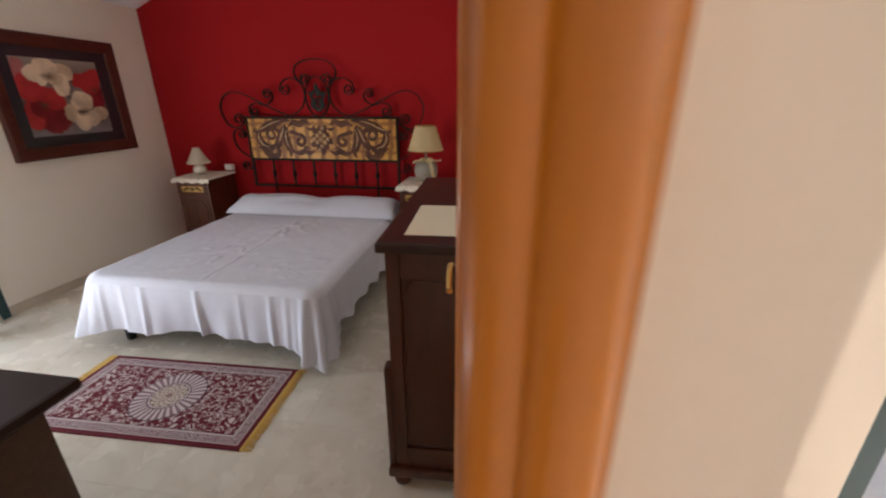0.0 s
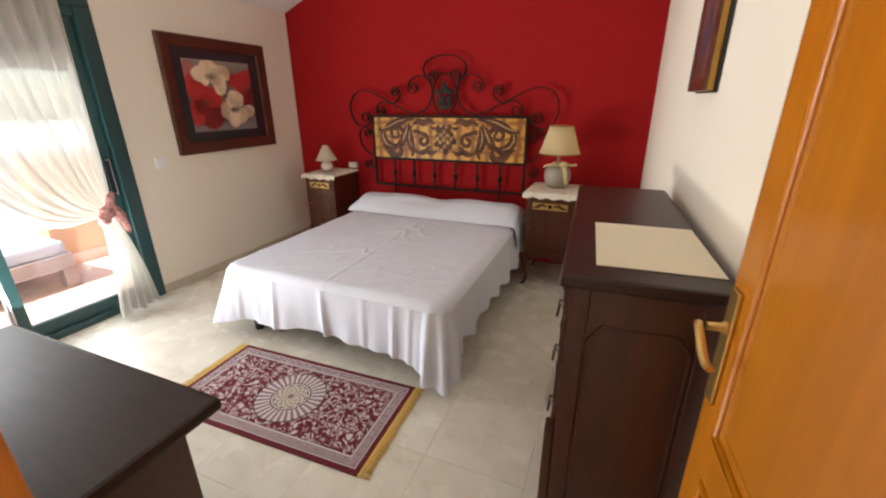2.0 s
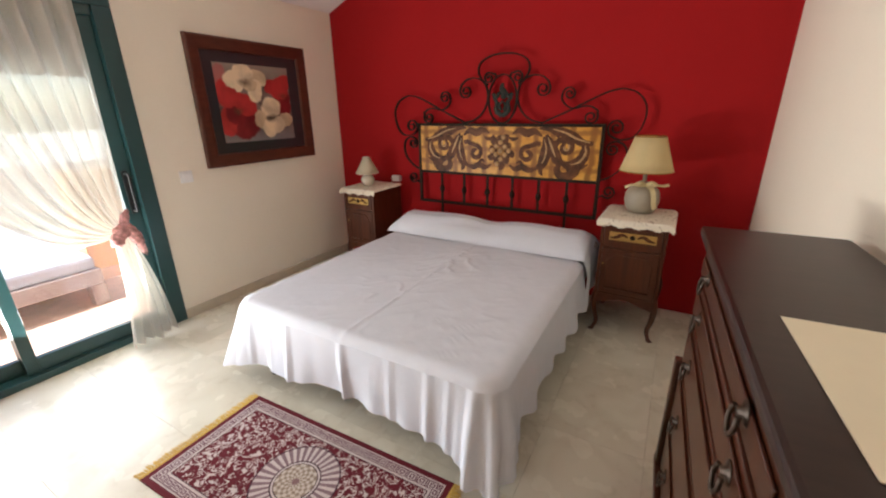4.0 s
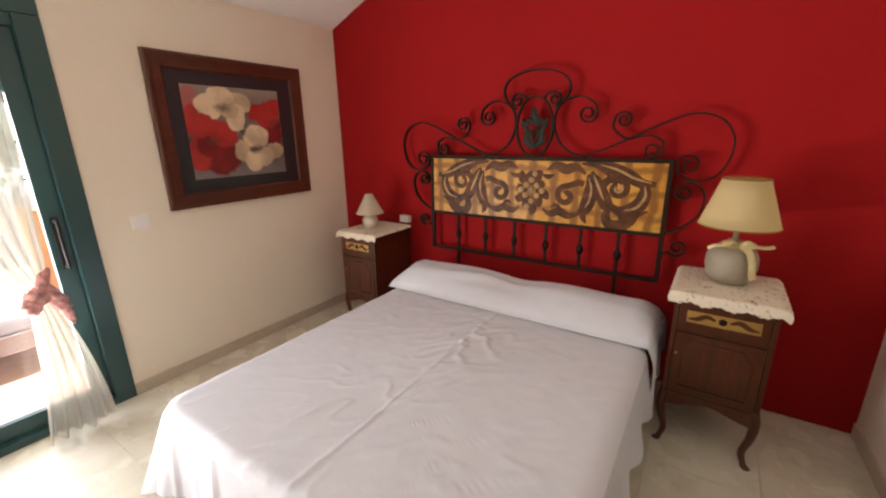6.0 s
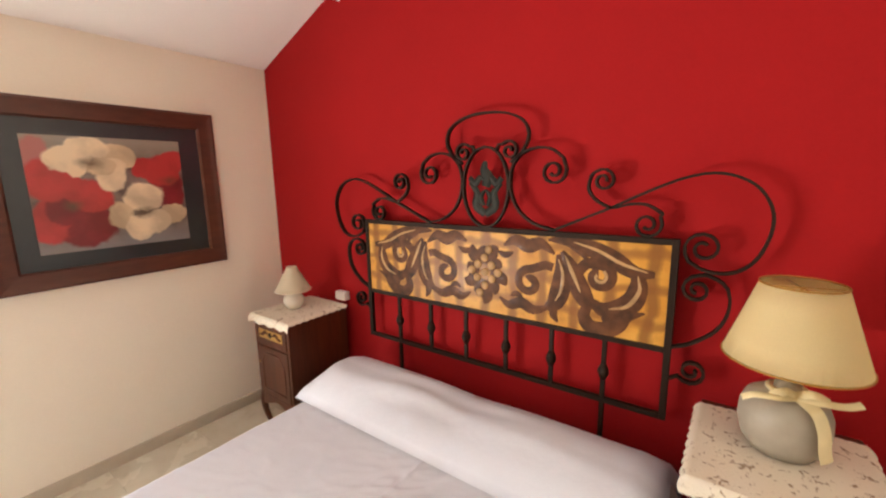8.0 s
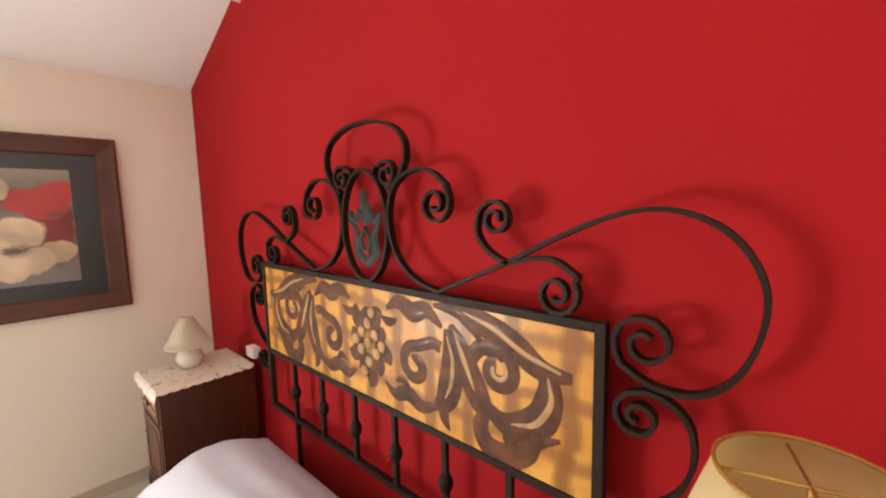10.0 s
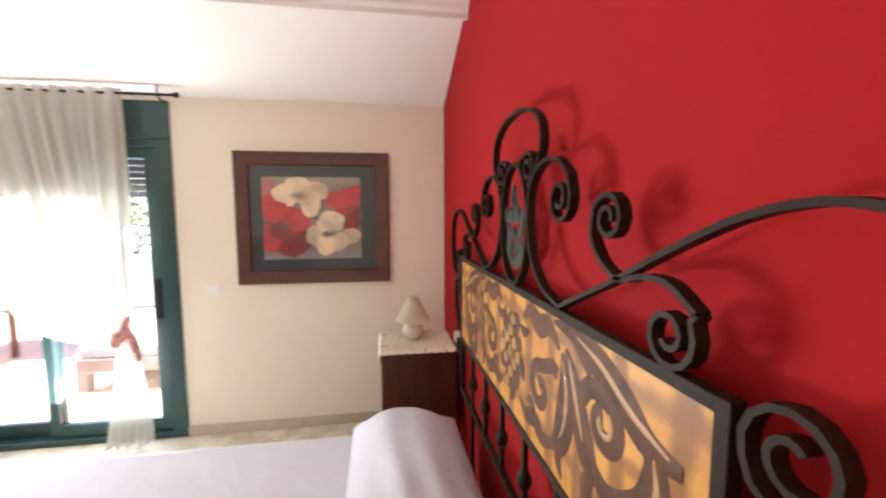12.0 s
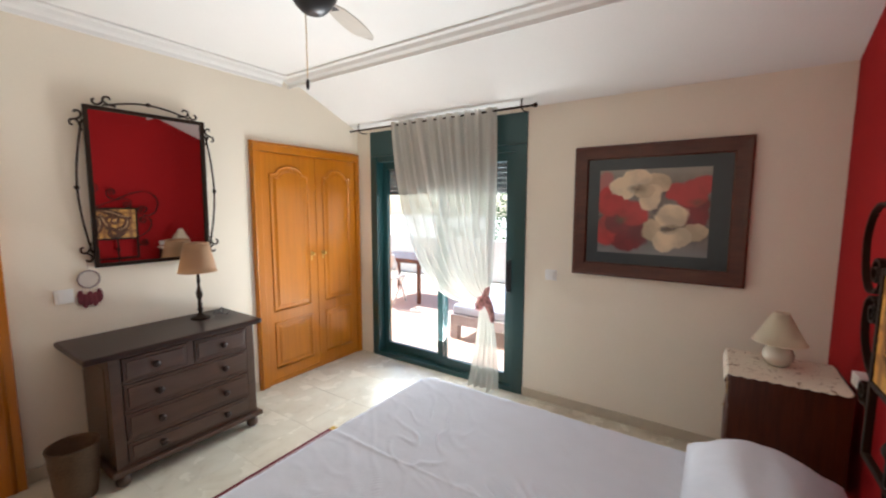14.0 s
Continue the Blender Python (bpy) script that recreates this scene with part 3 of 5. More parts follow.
# the open leaf stands nearly square to the doorway; its panelled face looks at the dresser wall's opposite side
door = door_leaf("door_1", "open honey-varnished panelled wooden door with brass lever handle", "door", 0.028, 0.75, 0.008, 2.02, 0.030,
                 (DX1 - 0.022, 0.345, 0), 93.6, [(0.12, 0.78, 0), (0.90, 1.92, 0.09)], M_orange)
bm = bmesh.new()
bx(bm, 0.695, 0.735, 0, 0.008, 0.935, 1.175, 0.003)
part("handle_plate", bm, M_brass, door, "polished brass plate")
bm = bmesh.new()
lathe(bm, [(0.013, 0.006), (0.013, 0.012), (0.009, 0.016), (0.008, 0.04)], n=14)
bmesh.ops.rotate(bm, verts=bm.verts, cent=(0, 0, 0), matrix=Matrix.Rotation(radians(-90), 3, "X"))
bmesh.ops.translate(bm, verts=bm.verts, vec=(0.714, 0, 1.098))
tube(bm, smooth([(0.718, 0.052, 1.100), (0.705, 0.055, 1.100), (0.68, 0.056, 1.090), (0.655, 0.055, 1.074), (0.632, 0.053, 1.064), (0.615, 0.050, 1.066)]), 0.008, 0.006, 12)
part("handle_lever", bm, M_brass, door, "curved brass lever")
bm = bmesh.new()
for z in (0.3, 1.75):
    lathe(bm, [(0.007, z), (0.007, z + 0.1)], -0.004, -0.006, 10)
part("hinge", bm, M_brass, door)

# hall: glazed door and a second panelled door
hw = thing("window_2", "dark green framed glazed door at the end of the hall", "glazed door", (1.36, 1.2, 0))
boxes("window_frame", M_green, hw, [(0, 0.07, 0.0, 0.06, 0, 2.2), (1.55, 1.62, 0.0, 0.06, 0, 2.2), (0.07, 1.55, 0.0, 0.06, 2.13, 2.2), (0.07, 1.55, 0, 0.06, 0, 0.09), (0.77, 0.85, 0.0, 0.06, 0.09, 2.13)], bev=0.003)
pane = boxes("pane", M_glass, hw, [(0.07, 1.55, 0.028, 0.032, 0.09, 2.13)], bev=0)
pane.visible_shadow = False
hd = door_leaf("door_2", "closed honey-varnished panelled wooden door in the hall", "door", 0.0, 0.8, 0.0, 2.03, 0.03, (-1.4, -2.168, 0), 0, [(0.12, 0.78, 0), (0.90, 1.92, 0.09)], M_orange)

# ---- built-in wardrobe ----
W = thing("built_in_wardrobe", "honey-varnished built-in wardrobe with two arched panelled doors", "wardrobe", (0, YS, 0))
bm = bmesh.new()
bx(bm, AX0, AX0 + 0.05, -0.1, 0.022, 0, AZ - 0.08, 0.004)
bx(bm, AX1 - 0.09, AX1, -0.1, 0.022, 0, AZ - 0.08, 0.004)
bx(bm, AX0, AX1, -0.1, 0.022, AZ - 0.08, AZ, 0.004)
bx(bm, AX0 + 0.05, AX1 - 0.09, -0.1, 0.006, 0, 0.035, 0.003)
bx(bm, AX0, AX1, -0.14, -0.1, 0, AZ)
tube(bm, [(AX1 - 0.02, 0.022, 0), (AX1 - 0.02, 0.022, AZ - 0.02), (AX0 + 0.01, 0.022, AZ - 0.02)], 0.010, 0.008, 8, (0, 1, 0))
part("frame", bm, M_orange, W)
for i, (a, b, kx) in enumerate(((AX0 + 0.052, -2.888, -2.955), (-2.884, AX1 - 0.092, -2.82))):
    dd = boxes("door", M_orange, W, [(a, b, -0.03, 0.004, 0.037, AZ - 0.083)], bev=0.003)
    raised_panel(dd, a + 0.085, b - 0.085, 0.66, 1.93, 0.07, 0.004, M_orange)
    raised_panel(dd, a + 0.085, b - 0.085, 0.14, 0.55, 0, 0.004, M_orange)
    bm = bmesh.new()
    lathe(bm, [(0.018, 0.0), (0.018, 0.004), (0.006, 0.008), (0.006, 0.022), (0.016, 0.028), (0.017, 0.036), (0.008, 0.042)], n=16)
    bmesh.ops.rotate(bm, verts=bm.verts, cent=(0, 0, 0), matrix=Matrix.Rotation(radians(-90), 3, "X"))
    bx(bm, -0.009, 0.009, -0.001, 0.003, -0.06, 0.02, 0.002)
    bmesh.ops.translate(bm, verts=bm.verts, vec=(kx, 0.004, 1.135))
    part("knob", bm, M_brass, dd, "brass knob with backplate")

# ---- terrace door ----
G = thing("window_1", "dark green aluminium sliding terrace door with lowered roller shutter", "sliding door", (XW, 0, 0))
boxes("shutter_box", M_green, G, [(-0.16, 0.012, WY0, WY1, 2.085, WZ)], bev=0.004)
bm = bmesh.new()
bx(bm, -0.14, 0.012, WY0, WY0 + 0.085, 0, 2.083, 0.004)
bx(bm, -0.14, 0.012, WY1 - 0.10, WY1, 0, 2.083, 0.004)
bx(bm, -0.14, 0.0, WY0 + 0.087, WY1 - 0.102, 2.03, 2.083, 0.003)
bx(bm, -0.14, 0.012, WY0 + 0.087, WY1 - 0.102, 0.0, 0.045, 0.003)
bx(bm, -0.075, -0.07, WY0 + 0.087, WY1 - 0.102, 0.047, 0.06)
part("window_frame", bm, M_green, G)
SY0, SYM, SY1 = WY0 + 0.087, 1.33, WY1 - 0.102


def sash(name, a, b, xo, wl, wr):
    s = boxes(name, M_green, G, [(xo - 0.04, xo, a, a + wl, 0.047, 2.028), (xo - 0.04, xo, b - wr, b, 0.047, 2.028), (xo - 0.04, xo, a + wl, b - wr, 1.96, 2.028), (xo - 0.04, xo, a + wl, b - wr, 0.047, 0.135)], bev=0.003)
    p = boxes("pane", M_glass, s, [(xo - 0.023, xo - 0.018, a + wl, b - wr, 0.135, 1.96)], bev=0)
    p.visible_shadow = False
    return s


sash("sash", SY0, SYM + 0.02, -0.08, 0.055, 0.06)
s2 = sash("sash", SYM - 0.04, SY1, -0.025, 0.06, 0.085)
bm = bmesh.new()
bx(bm, -0.025, -0.012, SY1 - 0.06, SY1 - 0.03, 0.86, 1.14, 0.003)
tube(bm, smooth([(-0.012, SY1 - 0.045, 1.12), (0.03, SY1 - 0.045, 1.12), (0.034, SY1 - 0.045, 1.10), (0.034, SY1 - 0.045, 0.90), (0.03, SY1 - 0.045, 0.88), (-0.012, SY1 - 0.045, 0.88)]), 0.008, 0.008, 8, (0, 1, 0))
part("handle", bm, M_handle, s2, "black pull handle")
sh = new("roller_shutter", bpy.data.meshes.new("roller_shutter"))
bm = bmesh.new()
z = 1.70
while z < 2.05:
    bx(bm, -0.135, -0.124, WY0 + 0.087, WY1 - 0.102, z, z + 0.042, 0.003)
    z += 0.044
bm.to_mesh(sh.data)
bm.free()
sh.data.materials.append(M_shutter)
sh.parent = G

# curtain rod
R = thing("curtain_rod", "dark wrought iron curtain rod above the terrace door", "curtain rod", (XW + 0.10, 0, 0))
RZ = 2.345
bm = bmesh.new()
tube(bm, [(0, 0.25, RZ), (0, 2.27, RZ)], 0.008, 0.008, 12)
part("rod", bm, M_iron, R)
for y in (0.23, 2.27):
    bm = bmesh.new()
    lathe(bm, [(0.008, -0.02), (0.012, -0.01), (0.018, 0.0), (0.018, 0.012), (0.009, 0.02)], n=14)
    bmesh.ops.rotate(bm, verts=bm.verts, cent=(0, 0, 0), matrix=Matrix.Rotation(radians(-90), 3, "X"))
    bmesh.ops.translate(bm, verts=bm.verts, vec=(0, y, RZ))
    part("finial", bm, M_iron, R)
for y in (0.42, 2.17):
    bm = bmesh.new()
    tube(bm, smooth([(-0.10, y, RZ - 0.02), (-0.04, y, RZ - 0.025), (0.0, y, RZ - 0.018), (0.018, y, RZ), (0.016, y, RZ + 0.045), (0.0, y, RZ + 0.065), (-0.018, y, RZ + 0.055)], 4), 0.005, 0.005, 8, (0, 1, 0))
    part("bracket", bm, M_iron, R)

# voile curtain
C = thing("sheer_curtain", "white voile curtain gathered to one side by a floral tie", "curtain", (XW + 0.10, 0, 0))


def bez(p, t):
    a, b, c, d = p
    s = 1 - t
    return a * s ** 3 + 3 * b * s * s * t + 3 * c * s * t * t + d * t ** 3


bm = bmesh.new()
NU, NV = 150, 46
grid = []
for j in range(NV + 1):
    t = j / NV
    row = []
    for i in range(NU + 1):
        u = i / NU
        e = u ** 0.8
        y = bez([0.85 + 1.11 * u, 0.93 + 1.03 * e, 1.10 + 0.86 * e, 1.845 + 0.07 * u], t)
        z = bez([2.375, 1.55 + 0.25 * u, 0.60 + 0.50 * e, 0.765 + 0.05 * u], t)
        amp = 0.020 + 0.034 * math.sin(math.pi * min(1, t * 1.05)) * (0.5 + 0.5 * noise.noise((u * 5, t * 2, 3)))
        if t > 0.85:
            amp *= max(0.25, 1 - (t - 0.85) * 5)
        ph = u * 2 * math.pi * 11 + 2.4 * noise.noise((u * 3, t * 1.3, 0))
        x = amp * (math.sin(ph) + 0.22 * math.sin(ph * 2.7 + t * 2)) + 0.012
        row.append(bm.verts.new((x, y, z)))
    grid.append(row)
for j in range(NV):
    for i in range(NU):
        bm.faces.new((grid[j][i], grid[j][i + 1], grid[j + 1][i + 1], grid[j + 1][i])).smooth = True
part("voile", bm, M_voile, C, "thin white voile")
bm = bmesh.new()
grid = []
for j in range(25):
    t = j / 24
    row = []
    for i in range(91):
        u = i / 90
        wdt = 0.05 + 0.24 * t ** 0.7
        y = 1.865 + (u - 0.42) * wdt + 0.02 * math.sin(t * 3)
        z = 0.80 - (0.765 + 0.03 * noise.noise((u * 4, 2, 5))) * t
        x = 0.012 + 0.03 * t + (0.010 + 0.030 * t) * (math.sin(u * 2 * math.pi * 5 + t) + 0.4 * math.sin(u * 29))
        row.append(bm.verts.new((x, y, z)))
    grid.append(row)
for j in range(24):
    for i in range(90):
        bm.faces.new((grid[j][i], grid[j][i + 1], grid[j + 1][i + 1], grid[j + 1][i])).smooth = True
part("tail", bm, M_voile, C, "hanging voile tail below the tie")
bm = bmesh.new()
rnd = random.Random(4)
for cy, cz, ry, rz_, rot in ((1.875, 0.83, 0.055, 0.045, 0), (1.93, 0.80, 0.035, 0.085, 20), (1.84, 0.79, 0.04, 0.05, -30), (1.955, 0.72, 0.02, 0.07, 10), (1.90, 0.90, 0.025, 0.06, -25)):
    r = bmesh.ops.create_icosphere(bm, subdivisions=3, radius=1)["verts"]
    for v in r:
        k = 1 + 0.35 * noise.noise(v.co * 2.5 + Vector((cy * 9, cz, 0)))
        c0 = Vector((v.co.x * 0.030, v.co.y * ry, v.co.z * rz_)) * k
        c0.rotate(Euler((radians(rot), 0, 0)))
        v.co = c0 + Vector((0.045, cy, cz - 0.035))
for f in bm.faces:
    f.smooth = True
part("tie", bm, M_floral, C, "pink and red floral cloth tie")

# ---- terrace ----
bm = bmesh.new()
setting("terrace_wall_side", [(-5.2, -5.0, 2.2, 4.6, -0.02, 1.0)], M_peach, "peach rendered low terrace wall")
setting("terrace_wall_back", [(-8.2, -8.0, -4.0, 4.6, -0.02, 0.85)], M_pale, "white rendered low terrace wall")
setting("terrace_skirting", [(-5.0, -4.985, 2.2, 4.6, -0.02, 0.09), (-5.2, -5.0, 2.185, 2.2, -0.02, 0.09)], M_terra, "terracotta skirting of the terrace wall")
setting("terrace_slab", [(-8.2, XW - 0.25, -4.0, 4.6, -0.2, -0.034)], M_grout, "mortar bed of the terrace")
setting("house_wall_outside", [(XW - 0.29, XW - 0.25, -4, WY0, -0.03, 3.2), (XW - 0.29, XW - 0.25, WY1, 4.6, -0.03, 3.2), (XW - 0.29, XW - 0.25, WY0, WY1, WZ, 3.2)], M_peach, "peach rendered outside face of the house")
setting("door_sill_outside", [(XW - 0.29, XW - 0.14, WY0, WY1, -0.03, 0.02)], M_terra, "terracotta sill of the terrace door")
setting("ground", [(-160, 160, -160, 160, -3.3, -3.2)], M_sand, "distant pale dry ground below the terrace")

L = thing("daybed", "grey-brown wicker daybed with blue-grey cushions on the terrace", "daybed", (-5.35, 1.45, -0.02))
boxes("frame", M_wicker, L, [(-0.95, 0.95, -0.62, 0.62, 0.17, 0.30)], bev=0.012)
for x in (-0.90, 0.90):
    for y in (-0.57, 0.57):
        boxes("leg", M_wicker, L, [(x - 0.05, x + 0.05, y - 0.05, y + 0.05, 0, 0.17)], bev=0.004)
boxes("mattress", M_cushion, L, [(-0.93, 0.93, -0.6, 0.6, 0.30, 0.41)], "blue-grey cushion", bev=0.03)
cu = thing("cushion", "blue-grey cushion lying on the wicker daybed", "cushion", (-5.95, 1.25, 0.395), 15)
bm = bmesh.new()
bx(bm, -0.1, 0.1, -0.25, 0.25, 0, 0.36, 0.06)
part("cover", bm, M_cushion, cu)

T = thing("terrace_table", "slatted wooden table on the terrace", "table", (-5.9, -1.05, -0.02))
for k in range(7):
    boxes("slat", M_frame, T, [(-0.42 + 0.12 * k, -0.42 + 0.12 * k + 0.1, -0.6, 0.6, 0.71, 0.735)], bev=0.004)
boxes("apron", M_frame, T, [(-0.38, 0.38, -0.55, 0.55, 0.66, 0.709)])
for x in (-0.37, 0.37):
    for y in (-0.53, 0.53):
        boxes("leg", M_frame, T, [(x - 0.025, x + 0.025, y - 0.025, y + 0.025, 0, 0.66)])
K = thing("terrace_chair", "white folding chair beside the terrace table", "chair", (-5.35, -1.0, -0.02), 10)
boxes("seat", M_pale, K, [(-0.2, 0.2, -0.2, 0.2, 0.42, 0.45)], bev=0.01)
boxes("backrest", M_pale, K, [(0.17, 0.2, -0.2, 0.2, 0.62, 0.82)], bev=0.01)
for y in (-0.19, 0.19):
    bm = bmesh.new()
    tube(bm, [(-0.2, y, 0), (0.19, y, 0.84)], 0.014)
    part("leg", bm, M_pale, K)
    bm = bmesh.new()
    tube(bm, [(0.2, y * 0.9, 0), (-0.19, y * 0.9, 0.42)], 0.014)
    part("leg", bm, M_pale, K)


def hedge_tree(loc, h, seed):
    r = random.Random(seed)
    t = thing("tree", "green leafy tree beyond the terrace wall", "tree", loc)
    bm = bmesh.new()
    tube(bm, [(0, 0, 0), (0.05, 0.03, h * 0.5), (0, 0, h * 0.9)], 0.09)
    for k in range(5):
        a = k * 1.3
        tube(bm, [(0.03, 0.02, h * 0.45), (math.cos(a) * 0.7, math.sin(a) * 0.7, h * 0.75)], 0.035)
    part("trunk", bm, M_wicker, t)
    vs, fs = [], []
    for k in range(1500):
        a, b, q = r.uniform(0, 6.28), r.uniform(-1.2, 1.5), r.uniform(0.5, 1) * (1 + 0.3 * math.sin(k))
        c = Vector((math.cos(a) * math.cos(b) * q * h * 0.3, math.sin(a) * math.cos(b) * q * h * 0.3, h * 0.75 + math.sin(b) * q * h * 0.25))
        u = Vector((r.uniform(-1, 1), r.uniform(-1, 1), r.uniform(-1, 1))).normalized() * 0.09
        w = u.orthogonal().normalized() * 0.04
        i = len(vs)
        vs += [c - u, c + w, c + u, c - w]
        fs.append((i, i + 1, i + 2, i + 3))
    me = bpy.data.meshes.new("crown")
    me.from_pydata(vs, [], fs)
    me.materials.append(M_leaf)
    ob = new("crown", me)
    ob.parent = t


hedge_tree((-13.5, 2.6, -3.2), 6.0, 1)
hedge_tree((-12.5, -3.4, -3.2), 5.6, 2)
hedge_tree((-15.5, 0.2, -3.2), 5.2, 3)


# ---- pictures and mirror ----
def flat_frame(name, material, parent, w, h, t, depth, bev=0.006):
    """A mitred frame in the y-z plane, its back at x 0, looking to +x; t: width of the moulding."""
    bm = bmesh.new()
    o = [(-w / 2, -h / 2), (w / 2, -h / 2), (w / 2, h / 2), (-w / 2, h / 2)]
    prof = [(0, 0), (0, depth), (0.012, depth + 0.004), (t * 0.35, depth), (t * 0.9, depth - 0.004), (t, depth * 0.55), (t, 0)]
    for k in range(4):
        (ay, az), (by, bz) = o[k], o[(k + 1) % 4]
        ra, rb = [], []
        for d, xx in prof:
            sy = lambda v: v - math.copysign(d, v)
            ra.append(bm.verts.new((xx, sy(ay), sy(az))))
            rb.append(bm.verts.new((xx, sy(by), sy(bz))))
        n = len(prof)
        for i in range(n):
            bm.faces.new((ra[i], ra[(i + 1) % n], rb[(i + 1) % n], rb[i]))
    return part(name, bm, material, parent)


P = thing("flower_picture", "framed print of cream and red flowers with dark mount", "picture", (XW + 0.001, 3.095, 1.55))
flat_frame("frame", M_frame, P, 1.05, 0.925, 0.095, 0.034)
boxes("mount", M_mat, P, [(0.002, 0.014, -0.43, 0.43, -0.368, 0.368)], "dark slate mount under glass", bev=0)
bm = bmesh.new()
bx(bm, 0.0145, 0.0165, -0.35, 0.322, -0.29, 0.29)
part("print", bm, M_print, P, "painted cream and red flowers")

Q = thing("still_life_picture", "small gilt-edged framed still life above the dresser", "picture", (east(2.11) - 0.001, 2.11, 1.75), 181.2)
boxes("gilt_edge", M_gold, Q, [(0.0125, 0.034, -0.155, 0.155, -0.225, 0.225)], bev=0.004)
boxes("back_edge", M_handle, Q, [(0, 0.012, -0.162, 0.162, -0.232, 0.232)], bev=0.002)
fr = flat_frame("frame", M_frame, Q, 0.308, 0.448, 0.045, 0.008)
fr.location = (0.0345, 0, 0)
boxes("canvas", M_picture, Q, [(0.0345, 0.038, -0.112, 0.112, -0.182, 0.182)], "dark brown painted canvas", bev=0)
bm = bmesh.new()
lathe(bm, [(0.001, -0.12), (0.035, -0.11), (0.055, -0.05), (0.05, 0.02), (0.02, 0.06), (0.022, 0.10)], n=24)
for v in bm.verts:
    v.co.x = 0.0382 + max(0, v.co.x) * 0.02
part("painted_vase", bm, M_still, Q, "dark blue painted vase")

MR = thing("wall_mirror", "rectangular wall mirror in a scrolled wrought iron frame", "mirror")
MR.matrix_basis = pose(-1.54, YS + 0.026, 1.695, -1.45, 0, -1.7)
w, h = 0.335, 0.49
boxes("frame", M_iron, MR, [(-w, -w + 0.022, 0.0, 0.026, -h, h), (w - 0.022, w, 0.0, 0.026, -h, h), (-w + 0.022, w - 0.022, 0, 0.026, -h, -h + 0.022), (-w + 0.022, w - 0.022, 0, 0.026, h - 0.022, h)], bev=0.002)
boxes("glass", M_mirror, MR, [(-w + 0.02, w - 0.02, 0.006, 0.010, -h + 0.02, h - 0.02)], "silvered mirror glass", bev=0)


def scroll_bar(parent, along, half, base, sign):
    """A bowed iron rod with an S at each end, beside one side of the mirror."""
    def place(s, o):
        return (o * sign + base * sign, 0.014, s) if along == "z" else (s, 0.014, base * sign + o * sign)
    bm = bmesh.new()
    bow = [place(-half + 2 * half * i / 16, 0.008 + 0.045 * math.sin(math.pi * i / 16)) for i in range(17)]
    tube(bm, bow, 0.006, 0.006, 8, (0, 1, 0))
    lathe_c = place(0, 0.055)
    r = bmesh.ops.create_icosphere(bm, subdivisions=2, radius=0.014)["verts"]
    bmesh.ops.translate(bm, verts=r, vec=lathe_c)
    part("bow", bm, M_iron, parent)
    for e in (-1, 1):
        bm = bmesh.new()
        c = e * (half - 0.0)
        pts = [(c - e * 0.07, 0.012), (c - e * 0.03, 0.018), (c - e * 0.005, 0.035), (c - e * 0.01, 0.058), (c - e * 0.032, 0.062), (c - e * 0.04, 0.048)]
        pts2 = [(c - e * 0.005, 0.035), (c + e * 0.015, 0.012), (c + e * 0.04, 0.012), (c + e * 0.048, 0.032), (c + e * 0.035, 0.04)]
        tube(bm, smooth([place(s, o) for s, o in pts], 4), 0.006, 0.006, 8, (0, 1, 0))
        tube(bm, smooth([place(s, o) for s, o in pts2], 4), 0.006, 0.006, 8, (0, 1, 0))
        part("scroll", bm, M_iron, parent)


scroll_bar(MR, "z", 0.40, w, 1)
scroll_bar(MR, "z", 0.40, w, -1)
scroll_bar(MR, "x", 0.24, h, 1)

DC = thing("dream_catcher", "small dream catcher with burgundy feathers hanging on the wall", "wall ornament", (-1.17, YS + 0.012, 1.14))
bm = bmesh.new()
tube(bm, [(0.052 * math.cos(a * math.pi / 14), 0, 0.052 * math.sin(a * math.pi / 14)) for a in range(29)], 0.005, 0.005, 8, (0, 1, 0))
part("hoop", bm, M_wicker, DC)
bm = bmesh.new()
lathe(bm, [(0.048, -0.0008), (0.048, 0.0008)], n=24)
bmesh.ops.rotate(bm, verts=bm.verts, cent=(0, 0, 0), matrix=Matrix.Rotation(radians(90), 3, "X"))
part("web", bm, M_web, DC, "pale thread web")
bm = bmesh.new()
tube(bm, [(0, 0, 0.05), (0, -0.004, 0.11)], 0.0015)
part("cord", bm, M_web, DC)
for x in (-0.035, 0, 0.035):
    bm = bmesh.new()
    tube(bm, [(x, 0, -0.04), (x, 0, -0.09)], 0.0012)
    part("cord", bm, M_web, DC)
for x, z in ((-0.045, -0.11), (-0.022, -0.13), (0.0, -0.12), (0.024, -0.135), (0.046, -0.11)):
    bm = bmesh.new()
    r = bmesh.ops.create_icosphere(bm, subdivisions=2, radius=1)["verts"]
    for v in r:
        v.co = Vector((x + v.co.x * 0.018, v.co.y * 0.006, z + v.co.z * 0.045 * (1 + 0.3 * noise.noise(v.co * 3))))
    part("feather", bm, M_feather, DC)


def wall_plate(name, label, category, loc, axis, rocker=True):
    o = thing(name, label, category, loc, {"+x": 0, "+y": 90, "-y": -90}[axis])
    boxes("plate", M_switch, o, [(0, 0.011, -0.045, 0.045, -0.042, 0.042)], bev=0.004)
    boxes("rocker" if rocker else "socket_insert", M_switch, o, [(0.0115, 0.017, -0.028, 0.028, -0.028, 0.028)], bev=0.002)


